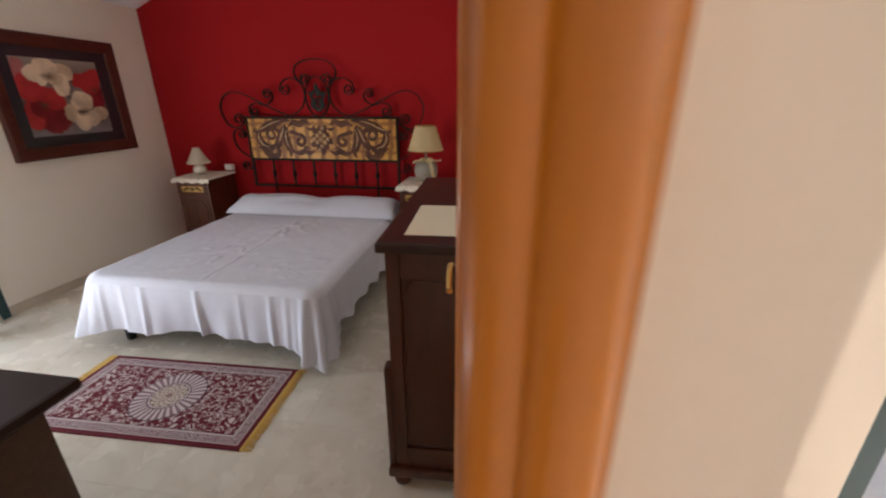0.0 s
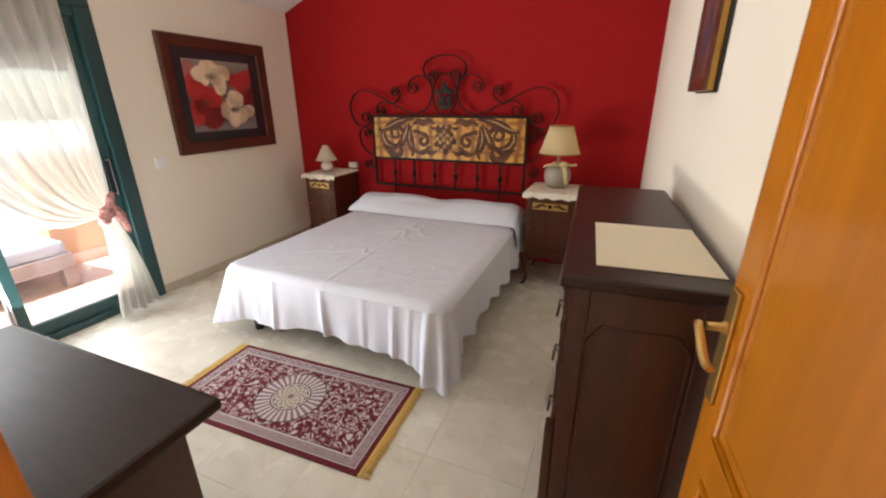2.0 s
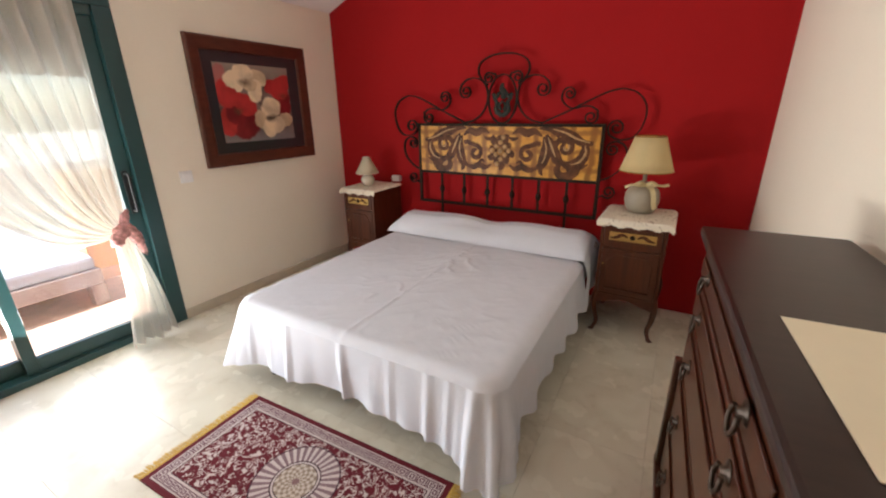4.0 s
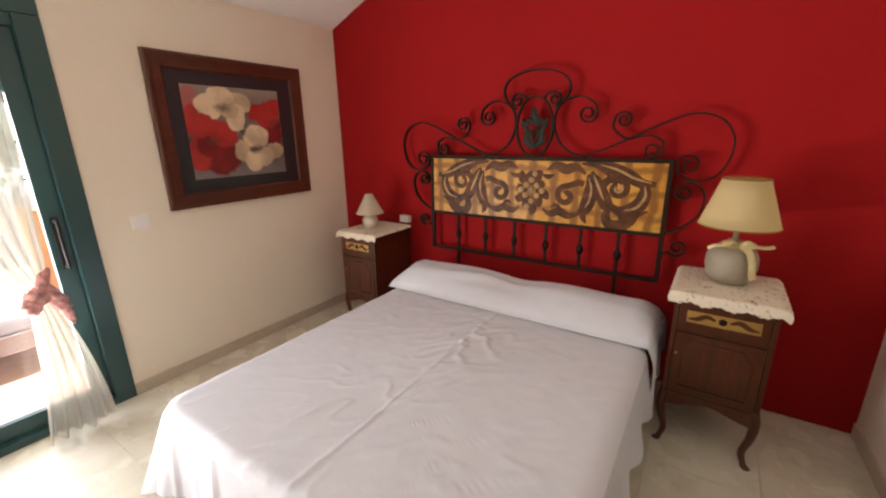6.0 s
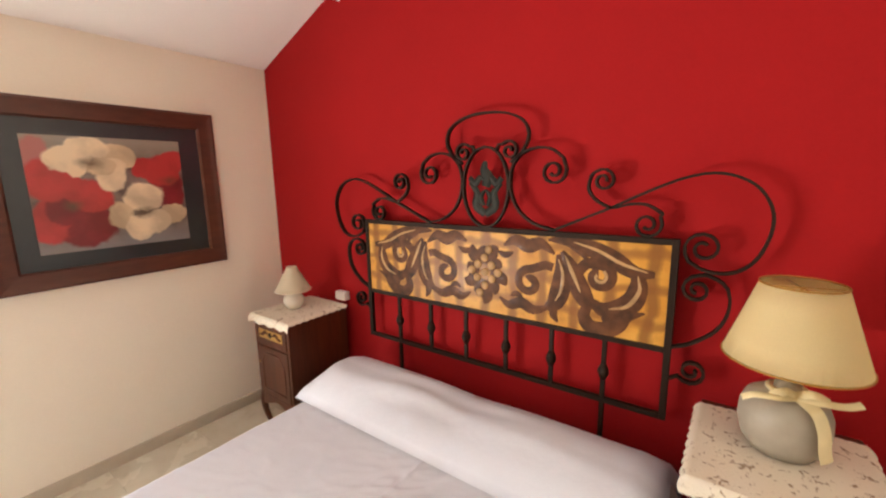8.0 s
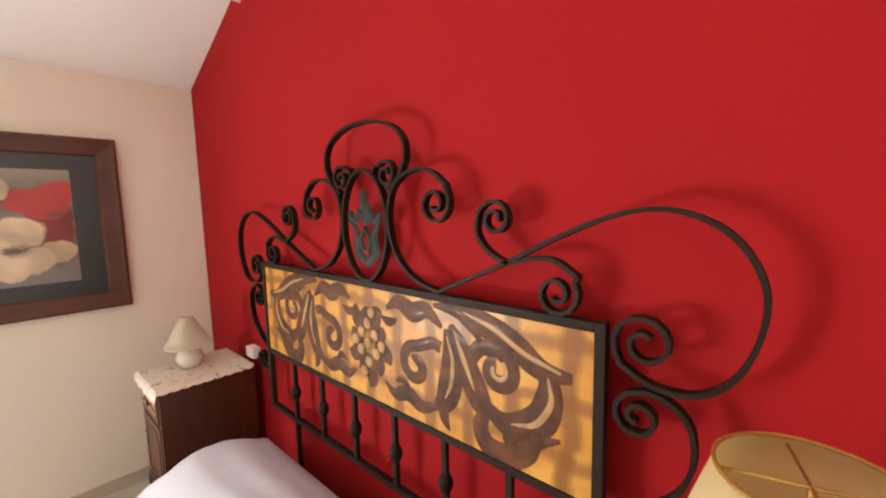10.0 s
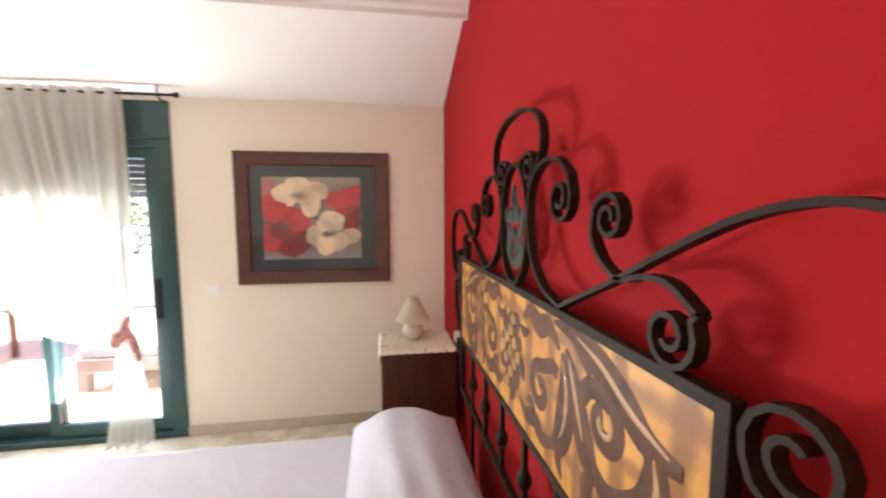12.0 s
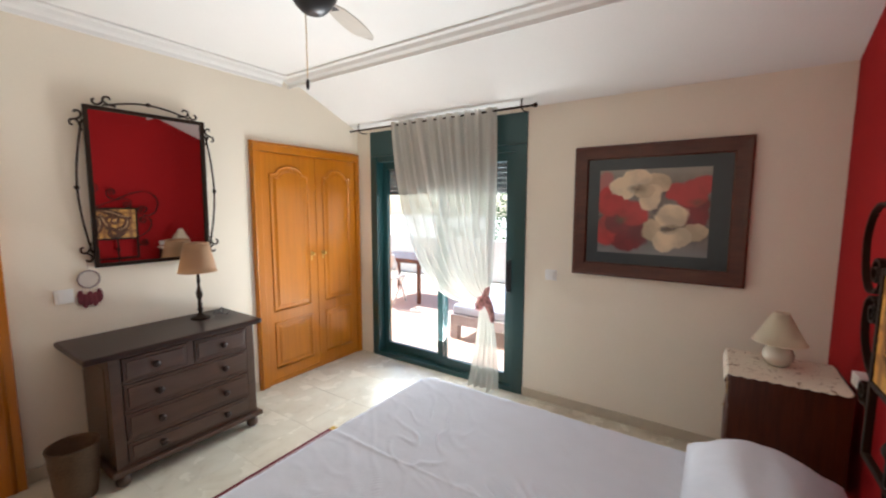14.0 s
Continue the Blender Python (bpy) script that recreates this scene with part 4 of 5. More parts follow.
wall_plate("light_switch", "white light switch on the cream wall under the picture", "light switch", (XW, 2.40, 1.05), "+x")
wall_plate("light_switch", "white light switch beside the dream catcher", "light switch", (-1.05, YS, 1.05), "+y")
so = thing("wall_socket", "white double socket on the red wall above the bedside cabinet", "socket", (-2.745, YN, 0.85), -90)
boxes("plate", M_switch, so, [(0, 0.045, -0.045, 0.045, -0.028, 0.028)], bev=0.005)
boxes("socket_insert", M_switch, so, [(0.0455, 0.050, -0.025, 0.025, -0.022, 0.022)], bev=0.002)

# ---- ceiling fan ----
F = thing("ceiling_fan", "dark grey ceiling fan with pale blades and pull chain", "ceiling fan", (-1.575, 1.97, 0))
bm = bmesh.new()
lathe(bm, [(0.07, ZC), (0.065, ZC - 0.05), (0.02, ZC - 0.07), (0.018, ZC - 0.12), (0.085, ZC - 0.13), (0.10, ZC - 0.16), (0.10, ZC - 0.21), (0.075, ZC - 0.25), (0.05, ZC - 0.275), (0.02, ZC - 0.285)], n=32)
part("motor", bm, M_fangrey, F)
for k in range(3):
    a = radians(200 + 120 * k)
    bm = bmesh.new()
    vs = []
    prof = [(0.13, 0.028), (0.18, 0.052), (0.30, 0.066), (0.42, 0.068), (0.50, 0.056), (0.54, 0.03)]
    top = [bm.verts.new((r, sgn * wv, ZC - 0.18 + 0.012 * sgn + dz)) for dz in (0.0, 0.006) for sgn in (1,) for r, wv in prof]
    n = len(prof)
    up = top[n:]
    lo_ = top[:n]
    up2 = [bm.verts.new((r, -wv, ZC - 0.18 - 0.012 + 0.006)) for r, wv in prof]
    lo2 = [bm.verts.new((r, -wv, ZC - 0.18 - 0.012)) for r, wv in prof]
    for i in range(n - 1):
        bm.faces.new((up[i], up[i + 1], up2[i + 1], up2[i]))
        bm.faces.new((lo_[i + 1], lo_[i], lo2[i], lo2[i + 1]))
        bm.faces.new((lo_[i], lo_[i + 1], up[i + 1], up[i]))
        bm.faces.new((up2[i], up2[i + 1], lo2[i + 1], lo2[i]))
    bm.faces.new((up[0], up2[0], lo2[0], lo_[0]))
    bm.faces.new((up[-1], lo_[-1], lo2[-1], up2[-1]))
    bmesh.ops.rotate(bm, verts=bm.verts, cent=(0, 0, 0), matrix=Matrix.Rotation(a, 3, "Z"))
    part("blade", bm, M_fanblade, F)
    bm = bmesh.new()
    bx(bm, 0.08, 0.19, -0.018, 0.018, ZC - 0.187, ZC - 0.175, 0.002)
    bmesh.ops.rotate(bm, verts=bm.verts, cent=(0, 0, 0), matrix=Matrix.Rotation(a, 3, "Z"))
    part("blade_arm", bm, M_fangrey, F)
bm = bmesh.new()
tube(bm, [(0.02, -0.03, ZC - 0.27), (0.02, -0.03, 2.13)], 0.0018)
part("pull_chain", bm, M_brass, F)
bm = bmesh.new()
lathe(bm, [(0.003, 2.14), (0.007, 2.13), (0.008, 2.11), (0.004, 2.095)], 0.02, -0.03, 10)
part("chain_knob", bm, M_fangrey, F)

# ---- iron headboard ----
HB = thing("headboard", "scrolled wrought iron headboard with an amber painted panel behind the bed", "headboard", (-1.643, 3.965, 0))


def iron(name, paths, wd=0.0068, dp=0.0165, parent=None, n=4, label=""):
    bm = bmesh.new()
    for p in paths:
        tube(bm, [(x, 0, z) for x, z in p], wd, dp, n, (0, 1, 0))
    return part(name, bm, M_iron, parent or HB, label)


bm = bmesh.new()
for x in (-0.785, 0.785):
    bx(bm, x - 0.012, x + 0.012, -0.012, 0.012, 0.665, 1.372, 0.002)
for z in (1.36, 0.948, 0.675):
    bx(bm, -0.7725, 0.7725, -0.011, 0.011, z - 0.011, z + 0.011, 0.002)
part("frame", bm, M_iron, HB)
for k in range(6):
    x = -0.56 + 0.224 * k
    long = k in (0, 5)
    bm = bmesh.new()
    bx(bm, x - 0.009, x + 0.009, -0.008, 0.008, 0.0 if long else 0.686, 0.937, 0.001)
    lathe(bm, [(0.010, 0.765), (0.020, 0.785), (0.024, 0.80), (0.020, 0.815), (0.010, 0.835)], x, 0, 10)
    part("bar", bm, M_iron, HB)
boxes("panel", M_amber, HB, [(-0.772, 0.772, -0.006, 0.006, 0.96, 1.348)], "glossy amber painted panel", bev=0.001)


def stroke(bm, pts, w0, w1, y=-0.0065, thick=0.0016, peak=None):
    """A painted brush mark with a rounded face, tapering from w0 to w1 (or swelling to peak)."""
    P_ = smooth([(x, 0, z) for x, z in pts], 5)
    n = len(P_)
    rows = []
    for i, p in enumerate(P_):
        t = i / (n - 1)
        w = w0 + (w1 - w0) * t
        if peak:
            w += (peak - (w0 + w1) / 2) * math.sin(math.pi * t)
        w *= 1.6
        d = (P_[min(i + 1, n - 1)] - P_[max(i - 1, 0)]).normalized()
        s = Vector((-d.z, 0, d.x))
        rows.append([bm.verts.new(p + s * (w * k) + Vector((0, y - thick * (1 - k * k), 0))) for k in (-1, -0.5, 0, 0.5, 1)])
    for a, b in zip(rows, rows[1:]):
        for k in range(4):
            bm.faces.new((a[k], a[k + 1], b[k + 1], b[k])).smooth = True


for s in (-1, 1):
    def mk(light, pts, w0, w1, peak=None, y=-0.0065):
        if light:
            one = bmesh.new()
            stroke(one, [(s * x, z) for x, z in pts], w0, w1, y=y, peak=peak)
            part("painted_highlight", one, M_umber2, HB)
            return
        one = bmesh.new()
        stroke(one, [(s * x, z) for x, z in pts], w0, w1, y=y, peak=peak)
        part("painted_scroll", one, M_umber, HB)
    mk(False, [(0.10, 1.295), (0.16, 1.322), (0.22, 1.30), (0.28, 1.315), (0.34, 1.275)], 0.004, 0.004, 0.020)
    mk(False, [(0.31, 1.335), (0.40, 1.335), (0.49, 1.312), (0.58, 1.275), (0.65, 1.235), (0.725, 1.232)], 0.004, 0.008, 0.023)
    mk(True, [(0.42, 1.333), (0.52, 1.305), (0.61, 1.262), (0.70, 1.238)], 0.002, 0.002, 0.006, -0.0073)
    mk(False, [(0.41, 1.315), (0.46, 1.29), (0.475, 1.255)], 0.006, 0.002, 0.010)
    mk(False, [(0.335, 1.215), (0.30, 1.222), (0.255, 1.205)] + spiral(0.228, 1.135, 0.066, 65, 1.15, 1, 0.2)[1:], 0.012, 0.012)
    mk(False, [(0.355, 1.275), (0.372, 1.20), (0.368, 1.12), (0.345, 1.06), (0.31, 1.03)], 0.005, 0.010, 0.027)
    mk(True, [(0.358, 1.255), (0.378, 1.19), (0.372, 1.12), (0.35, 1.07)], 0.002, 0.002, 0.006, -0.0073)
    mk(False, [(0.345, 1.055), (0.342, 1.01), (0.362, 0.975)], 0.008, 0.002, 0.012)
    mk(False, [(0.32, 1.035), (0.25, 1.012), (0.19, 1.035), (0.13, 1.015), (0.08, 1.045)], 0.006, 0.003, 0.017)
    mk(False, [(0.20, 1.055), (0.17, 1.075), (0.135, 1.06)], 0.003, 0.002, 0.009)
    mk(False, [(0.372, 1.29), (0.405, 1.235), (0.44, 1.16), (0.475, 1.095), (0.49, 1.07)], 0.006, 0.014, 0.026)
    mk(True, [(0.385, 1.275), (0.42, 1.20), (0.455, 1.125)], 0.002, 0.002, 0.007, -0.0073)
    mk(False, [(0.445, 1.215), (0.475, 1.248)] + spiral(0.528, 1.198, 0.058, 125, 1.05, -1, 0.22)[1:], 0.014, 0.016)
    mk(True, spiral(0.528, 1.198, 0.030, 60, 0.8, -1, 0.4), 0.004, 0.005, None, -0.0073)
    mk(False, [(0.655, 1.245), (0.672, 1.19), (0.655, 1.12), (0.60, 1.075), (0.54, 1.068), (0.485, 1.105)], 0.010, 0.008, 0.026)
    mk(True, [(0.668, 1.22), (0.675, 1.16), (0.635, 1.095), (0.57, 1.072)], 0.002, 0.002, 0.007, -0.0073)
    mk(False, [(0.495, 1.085), (0.472, 1.03), (0.50, 0.985), (0.56, 0.982), (0.61, 1.012), (0.64, 1.05), (0.70, 1.078)], 0.010, 0.003, 0.021)
    mk(False, [(0.575, 1.005), (0.565, 1.035), (0.60, 1.05)], 0.008, 0.004, 0.014)
    mk(False, [(0.07, 1.262), (0.11, 1.25), (0.15, 1.265)], 0.003, 0.002, 0.010)
for k in range(10):
    a = k * math.pi / 5 + 0.3
    r = 0.085 + 0.02 * (k % 2)
    one = bmesh.new()
    stroke(one, [(0.03 * math.cos(a), 1.155 + 0.04 * math.sin(a)), (0.85 * r * math.cos(a + 0.15), 1.155 + 1.1 * r * math.sin(a + 0.15)), (1.15 * r * math.cos(a), 1.155 + 1.5 * r * math.sin(a))], 0.010, 0.003, peak=0.020)
    part("painted_leaf", one, M_umber, HB)
for k, (x, z) in enumerate([(0, 1.155), (0.032, 1.19), (-0.032, 1.19), (0.035, 1.125), (-0.035, 1.125), (0, 1.225), (0, 1.09), (0.062, 1.158), (-0.062, 1.158), (0.02, 1.265), (-0.024, 1.05)]):
    bm = bmesh.new()
    r = bmesh.ops.create_icosphere(bm, subdivisions=2, radius=1)["verts"]
    for v in r:
        v.co = Vector((1.15 * x + v.co.x * 0.021, -0.009 + v.co.y * 0.006, z + v.co.z * 0.021))
    for f in bm.faces:
        f.smooth = True
    part("painted_berry", bm, M_umber2, HB)

# central medallion and crown
iron("oval", [smooth([(0.118 * math.sin(a), 1.555 + 0.183 * math.cos(a)) for a in [2 * math.pi * i / 16 for i in range(17)]], 3)])
iron("crown", [smooth([(-0.125, 1.665), (-0.175, 1.70), (-0.21, 1.765), (-0.19, 1.83), (-0.11, 1.873), (0, 1.886), (0.11, 1.873), (0.19, 1.83), (0.21, 1.765), (0.175, 1.70), (0.125, 1.665)])])
for s in (-1, 1):
    def mir(p):
        return [(s * x, z) for x, z in p]
    iron("scroll", [mir(smooth([(0.055, 1.715), (0.07, 1.745)] + spiral(0.12, 1.715, 0.044, 140, 1.4, -1), 2))])
    iron("scroll", [mir(smooth([(0.335, 1.375), (0.24, 1.40), (0.165, 1.46), (0.128, 1.55), (0.135, 1.64), (0.175, 1.695), (0.24, 1.72), (0.31, 1.712), (0.362, 1.675)], 4) + spiral(0.322, 1.622, 0.058, 35, 1.5, -1)[1:])])
    iron("scroll", [mir(smooth([(0.735, 1.46), (0.68, 1.492), (0.62, 1.492), (0.56, 1.478), (0.50, 1.505), (0.468, 1.55), (0.475, 1.60)], 4) + spiral(0.522, 1.582, 0.048, 160, 1.5, -1)[1:]),
                    mir([(0.735, 1.46)] + spiral(0.685, 1.418, 0.052, 35, 1.5, -1)[0:])])
    iron("scroll", [mir(smooth([(0.33, 1.376), (0.45, 1.43), (0.56, 1.48), (0.68, 1.54), (0.80, 1.59), (0.90, 1.602), (0.99, 1.565), (1.04, 1.49), (1.045, 1.41), (1.015, 1.32), (0.96, 1.27), (0.885, 1.265), (0.825, 1.295)], 4) + spiral(0.868, 1.345, 0.062, 230, 1.5, -1)[1:])])
    iron("scroll", [mir(smooth([(0.797, 0.965), (0.86, 0.995), (0.93, 1.06), (0.958, 1.14), (0.945, 1.215), (0.89, 1.25), (0.84, 1.24)], 4) + spiral(0.860, 1.195, 0.047, 120, 1.4, 1)[1:])])
    iron("scroll", [mir([(0.797, 0.84)] + spiral(0.865, 0.885, 0.050, 215, 1.5, 1))])
bm = bmesh.new()
for s in (-1, 1):
    for p, w0 in (([(0, 1.43), (s * 0.05, 1.47), (s * 0.045, 1.53), (s * 0.085, 1.575)], 0.016), ([(s * 0.085, 1.60), (s * 0.055, 1.57), (s * 0.03, 1.60), (0, 1.585)], 0.012), ([(s * 0.01, 1.47), (s * 0.025, 1.51), (0, 1.545)], 0.010)):
        stroke(bm, p, w0 * 0.7, 0.004, y=0.0, thick=0.008, peak=w0 * 0.8)
stroke(bm, [(0, 1.56), (0.012, 1.60), (-0.008, 1.635), (0, 1.675)], 0.014, 0.006, y=0.0, thick=0.010, peak=0.016)
part("leaf_ornament", bm, mat("dark_verdigris_iron", (0.014, 0.015, 0.010), 0.6, metal=0.3, vary=0.4, scale=60), HB, "dark greenish leaf ornament")

# ---- bed ----
BX0, BX1, BY0, BY1, BT = -2.405, -0.825, 1.955, 3.93, 0.505
B = thing("bed", "double bed with pale mattress on short black legs", "bed", (0, 0, 0))
boxes("base", M_leg, B, [(BX0 + 0.03, BX1 - 0.03, BY0 + 0.04, BY1 - 0.01, 0.20, 0.27)], "dark bed base", bev=0.01)
boxes("mattress", M_mattress, B, [(BX0 + 0.015, BX1 - 0.015, BY0 + 0.015, BY1, 0.27, BT - 0.012)], bev=0.04)
for x in (BX0 + 0.12, BX1 - 0.10):
    for y in (BY0 + 0.10, BY1 - 0.15):
        bm = bmesh.new()
        lathe(bm, [(0.026, 0), (0.03, 0.01), (0.03, 0.2)], x, y, 14)
        part("leg", bm, M_leg, B, "short black leg")


def coverlet():
    """Sheet over the mattress that hangs in soft waves on three sides."""
    r = 0.10
    per = []
    y1 = 3.44
    def seg(p0, p1, n):
        return [(p0[0] + (p1[0] - p0[0]) * i / n, p0[1] + (p1[1] - p0[1]) * i / n) for i in range(n)]
    per += seg((BX0, y1), (BX0, BY0 + r), 110)
    per += [(BX0 + r - r * math.cos(a), BY0 + r - r * math.sin(a)) for a in [math.pi / 2 * i / 16 for i in range(16)]]
    per += seg((BX0 + r, BY0), (BX1 - r, BY0), 120)
    per += [(BX1 - r + r * math.sin(a), BY0 + r - r * math.cos(a)) for a in [math.pi / 2 * i / 16 for i in range(16)]]
    per += seg((BX1, BY0 + r), (BX1, y1), 110) + [(BX1, y1)]
    N = len(per)
    bm = bmesh.new()
    rows = []
    K = 56
    xm = (BX0 + BX1) / 2 + 0.01
    for k in range(K + 1):
        t = k / K
        row = []
        for x, y in per:
            q = (xm, min(max(y, 2.55), y1))
            if y > y1 - 0.001:
                q = (xm, y1)
            px, py = q[0] + (x - q[0]) * t ** 1.6, q[1] + (y - q[1]) * t ** 1.6
            z = BT + 0.006 * noise.noise((px * 2.2, py * 2.2, 0)) + 0.0025 * noise.noise((px * 9, py * 7, 2))
            # long fold crease along the middle with small wrinkles beside it
            dx = px - xm - 0.02 * noise.noise((0, py * 3, 4))
            z += 0.009 * math.exp(-(dx / 0.010) ** 2) * (0.5 + 0.5 * noise.noise((0, py * 4, 7)))
            near = math.exp(-((px - xm) / 0.18) ** 2 - ((py - 3.0) / 0.28) ** 2)
            ridge = abs(noise.noise(((px + py) * 4.5, (px - py) * 11, 5)))
            z += 0.085 * near * max(0, 0.22 - ridge)
            far = max(0, 0.12 - abs(noise.noise(((px * 1.3 + py) * 3, (px - py) * 7, 9))))
            z += 0.055 * far * (0.5 + noise.noise((px * 2, py * 2, 1)))
            if t > 0.96:
                z -= 0.02 * ((t - 0.96) / 0.04) ** 2
            row.append(bm.verts.new((px, py, z)))
        rows.append(row)
    M = 16
    # arc length along the hem and outward directions
    s = 0.0
    S = [0.0]
    for a, b in zip(per, per[1:]):
        s += math.dist(a, b)
        S.append(s)
    for k in range(1, M + 1):
        t = k / M
        row = []
        for i, (x, y) in enumerate(per):
            a, b = per[max(i - 1, 0)], per[min(i + 1, N - 1)]
            tx, ty = b[0] - a[0], b[1] - a[1]
            l = math.hypot(tx, ty) or 1
            nx, ny = ty / l, -tx / l
            if (x - xm) * nx + (y - 2.8) * ny < 0:
                nx, ny = -nx, -ny
            cr = math.exp(-((math.dist((x, y), (BX1 - 0.03, BY0 + 0.03))) / 0.10) ** 2)
            cl = math.exp(-((math.dist((x, y), (BX0 + 0.03, BY0 + 0.03))) / 0.10) ** 2)
            foot = 1 if y < BY0 + r else 0
            wave = noise.noise((S[i] * 3.1, 0.4, 1)) + 0.45 * noise.noise((S[i] * 8.5, 0.7, 2))
            sc = math.sin(S[i] * 2 * math.pi / 0.27) if not foot else 0.35 * math.sin(S[i] * 2 * math.pi / 0.23)
            drop = 0.315 + 0.026 * wave + 0.010 * sc + 0.125 * cr + 0.04 * cl + (0.03 if foot else 0)
            out = 0.012 + t * (0.018 + 0.050 * wave * t + 0.010 * sc * t) + 0.085 * cr * t * math.sin(math.pi * min(t, 0.75)) + 0.075 * cl * t + (0.05 * t if x < BX0 + 0.05 else 0)
            if cr > 0.05:
                out += 0.035 * t * cr * math.sin(S[i] * 95)
            if foot:
                for fx, fa in ((-2.27, 0.5), (-2.12, 0.4), (-1.98, 0.9), (-1.61, 1.2), (-1.33, 0.5), (-1.13, 0.9), (-1.03, 0.7), (-0.93, 0.9)):
                    g = math.exp(-((x - fx) / 0.020) ** 2)
                    out += 0.024 * fa * g * t ** 0.7
                    drop += 0.012 * fa * math.exp(-((x - fx) / 0.05) ** 2)
            elif x > xm:
                out += 0.030 * t
            out = max(out, 0.006)
            row.append(bm.verts.new((x + nx * out + 0.005 * cr * t, y + ny * out - 0.055 * cr * t, BT - 0.02 - (drop - 0.02) * t)))
        rows.append(row)
    out = []
    for some in (rows[:K + 2], rows[K + 1:]):
        b2 = bmesh.new()
        new_rows = [[b2.verts.new(v.co) for v in r] for r in some]
        for a, b in zip(new_rows, new_rows[1:]):
            for i in range(N - 1):
                b2.faces.new((a[i], a[i + 1], b[i + 1], b[i])).smooth = True
        bmesh.ops.remove_doubles(b2, verts=b2.verts, dist=0.0003)
        out.append(b2)
    bm.free()
    return out


CV = thing("bedspread", "white cotton bedspread draped over the bed, creased down the middle", "bedspread", (0, 0, 0))
flat_cloth, hanging_cloth = coverlet()
part("cloth", flat_cloth, M_sheet, CV)
part("skirt", hanging_cloth, M_sheet, CV, "hanging wavy side of the bedspread")

PW = thing("bolster_pillow", "grey-white bolster pillow on the bed under the turned sheet", "pillow", (0, 0, 0))
bm = bmesh.new()
NX, NA = 40, 20
rows = []
for i in range(NX + 1):
    u = i / NX
    x = BX0 - 0.01 + (BX1 - BX0 + 0.07) * u
    k = (1 - abs(2 * u - 1) ** 7) ** 0.5 if 0 < u < 1 else 0.12
    rows.append([bm.verts.new((x, 3.69 + 0.17 * k * math.cos(a), BT + 0.044 + 0.044 * k * math.sin(a))) for a in [2 * math.pi * j / NA for j in range(NA)]])
for a, b in zip(rows, rows[1:]):
    for j in range(NA):
        bm.faces.new((a[j], a[(j + 1) % NA], b[(j + 1) % NA], b[j])).smooth = True
bm.faces.new(rows[0])
bm.faces.new(rows[-1][::-1])
part("cover", bm, M_mattress, PW)

TS = thing("turned_sheet", "white sheet turned over the bolster pillow, hanging at the bed's side", "sheet", (0, 0, 0))
bm = bmesh.new()
rows = []
NX, NY = 130, 44
for i in range(NX + 1):
    u = i / NX
    row = []
    for j in range(NY + 1):
        v = j / NY
        # path across the pillow: front hem, rise, crest, back edge
        y = 3.405 + 0.515 * v
        hump = math.sin(math.pi * min(1, max(0, (v - 0.02) / 0.98)) ** 0.85) ** 0.75
        s = u * (BX1 - BX0 + 0.34) - 0.03
        sx = BX1 - BX0 + 0.015
        sag = 0.028 * math.exp(-((s - 0.80) / 0.14) ** 2)
        hgt = 0.135 - sag + 0.014 * noise.noise((s * 3, v * 2, 1))
        zt = BT + 0.008 + hgt * hump + 0.006 * noise.noise((s * 2.5, v * 7, 3)) * hump
        zt += 0.006 * hump * math.sin(v * 22 + 3 * noise.noise((s * 2, 0, 0))) * math.exp(-((s - 0.7) / 0.35) ** 2)
        if s < 0.06:
            zt -= (0.06 - s) * 0.9 * hump
        if s > sx - 0.10:
            e = min(1, (s - sx + 0.10) / 0.10)
            zt -= 0.045 * e * e * hump
        if s <= sx:
            x, z = BX0 + s, zt
        else:
            d = s - sx
            lim = 0.17 + 0.19 * (1 - v) ** 0.6
            f = d / 0.295
            x = BX0 + sx + 0.035 * math.sin(min(1, f * 3) * math.pi / 2) + 0.018 * f * math.sin(v * 15)
            z = zt - (lim + 0.055 * hump) * f
        row.append(bm.verts.new((x, y + (0.012 * math.sin(u * 40) * 0 if s < sx else -0.02 * (s - sx)), z)))
    rows.append(row)
for a, b in zip(rows, rows[1:]):
    for j in range(NY):
        bm.faces.new((a[j], a[j + 1], b[j + 1], b[j])).smooth = True
part("cloth", bm, M_sheet, TS)

# ---- rug ----
RG = thing("rug", "crimson oriental rug with round medallion and golden fringes on the floor", "rug", (-1.575, 1.572, 0.001), 1.5)
bm = bmesh.new()
bmesh.ops.create_grid(bm, x_segments=40, y_segments=20, size=0.5)
for v in bm.verts:
    v.co = Vector((v.co.x * 1.20, v.co.y * 0.60, 0.008 + 0.0015 * noise.noise(v.co * 5)))
ext = bmesh.ops.extrude_face_region(bm, geom=bm.faces[:])
for v in [g for g in ext["geom"] if isinstance(g, bmesh.types.BMVert)]:
    v.co.z = 0.0
part("woven_field", bm, M_rug, RG, "crimson woven pile with pale scrolls")
rnd = random.Random(7)
for s in (-1, 1):
    bm = bmesh.new()
    bx(bm, s * 0.6005, s * 0.612, -0.30, 0.30, 0.0, 0.008, 0.002)
    for k in range(110):
        y = -0.298 + 0.596 * k / 109
        l = 0.040 + rnd.uniform(-0.008, 0.008)
        dy = rnd.uniform(-0.006, 0.006)
        tube(bm, [(s * 0.611, y, 0.006), (s * (0.611 + l * 0.5), y + dy * 0.4, 0.007), (s * (0.611 + l), y + dy, 0.003)], 0.0022, 0.002, 4)
    part("fringe", bm, M_fringe, RG, "golden yellow fringe")


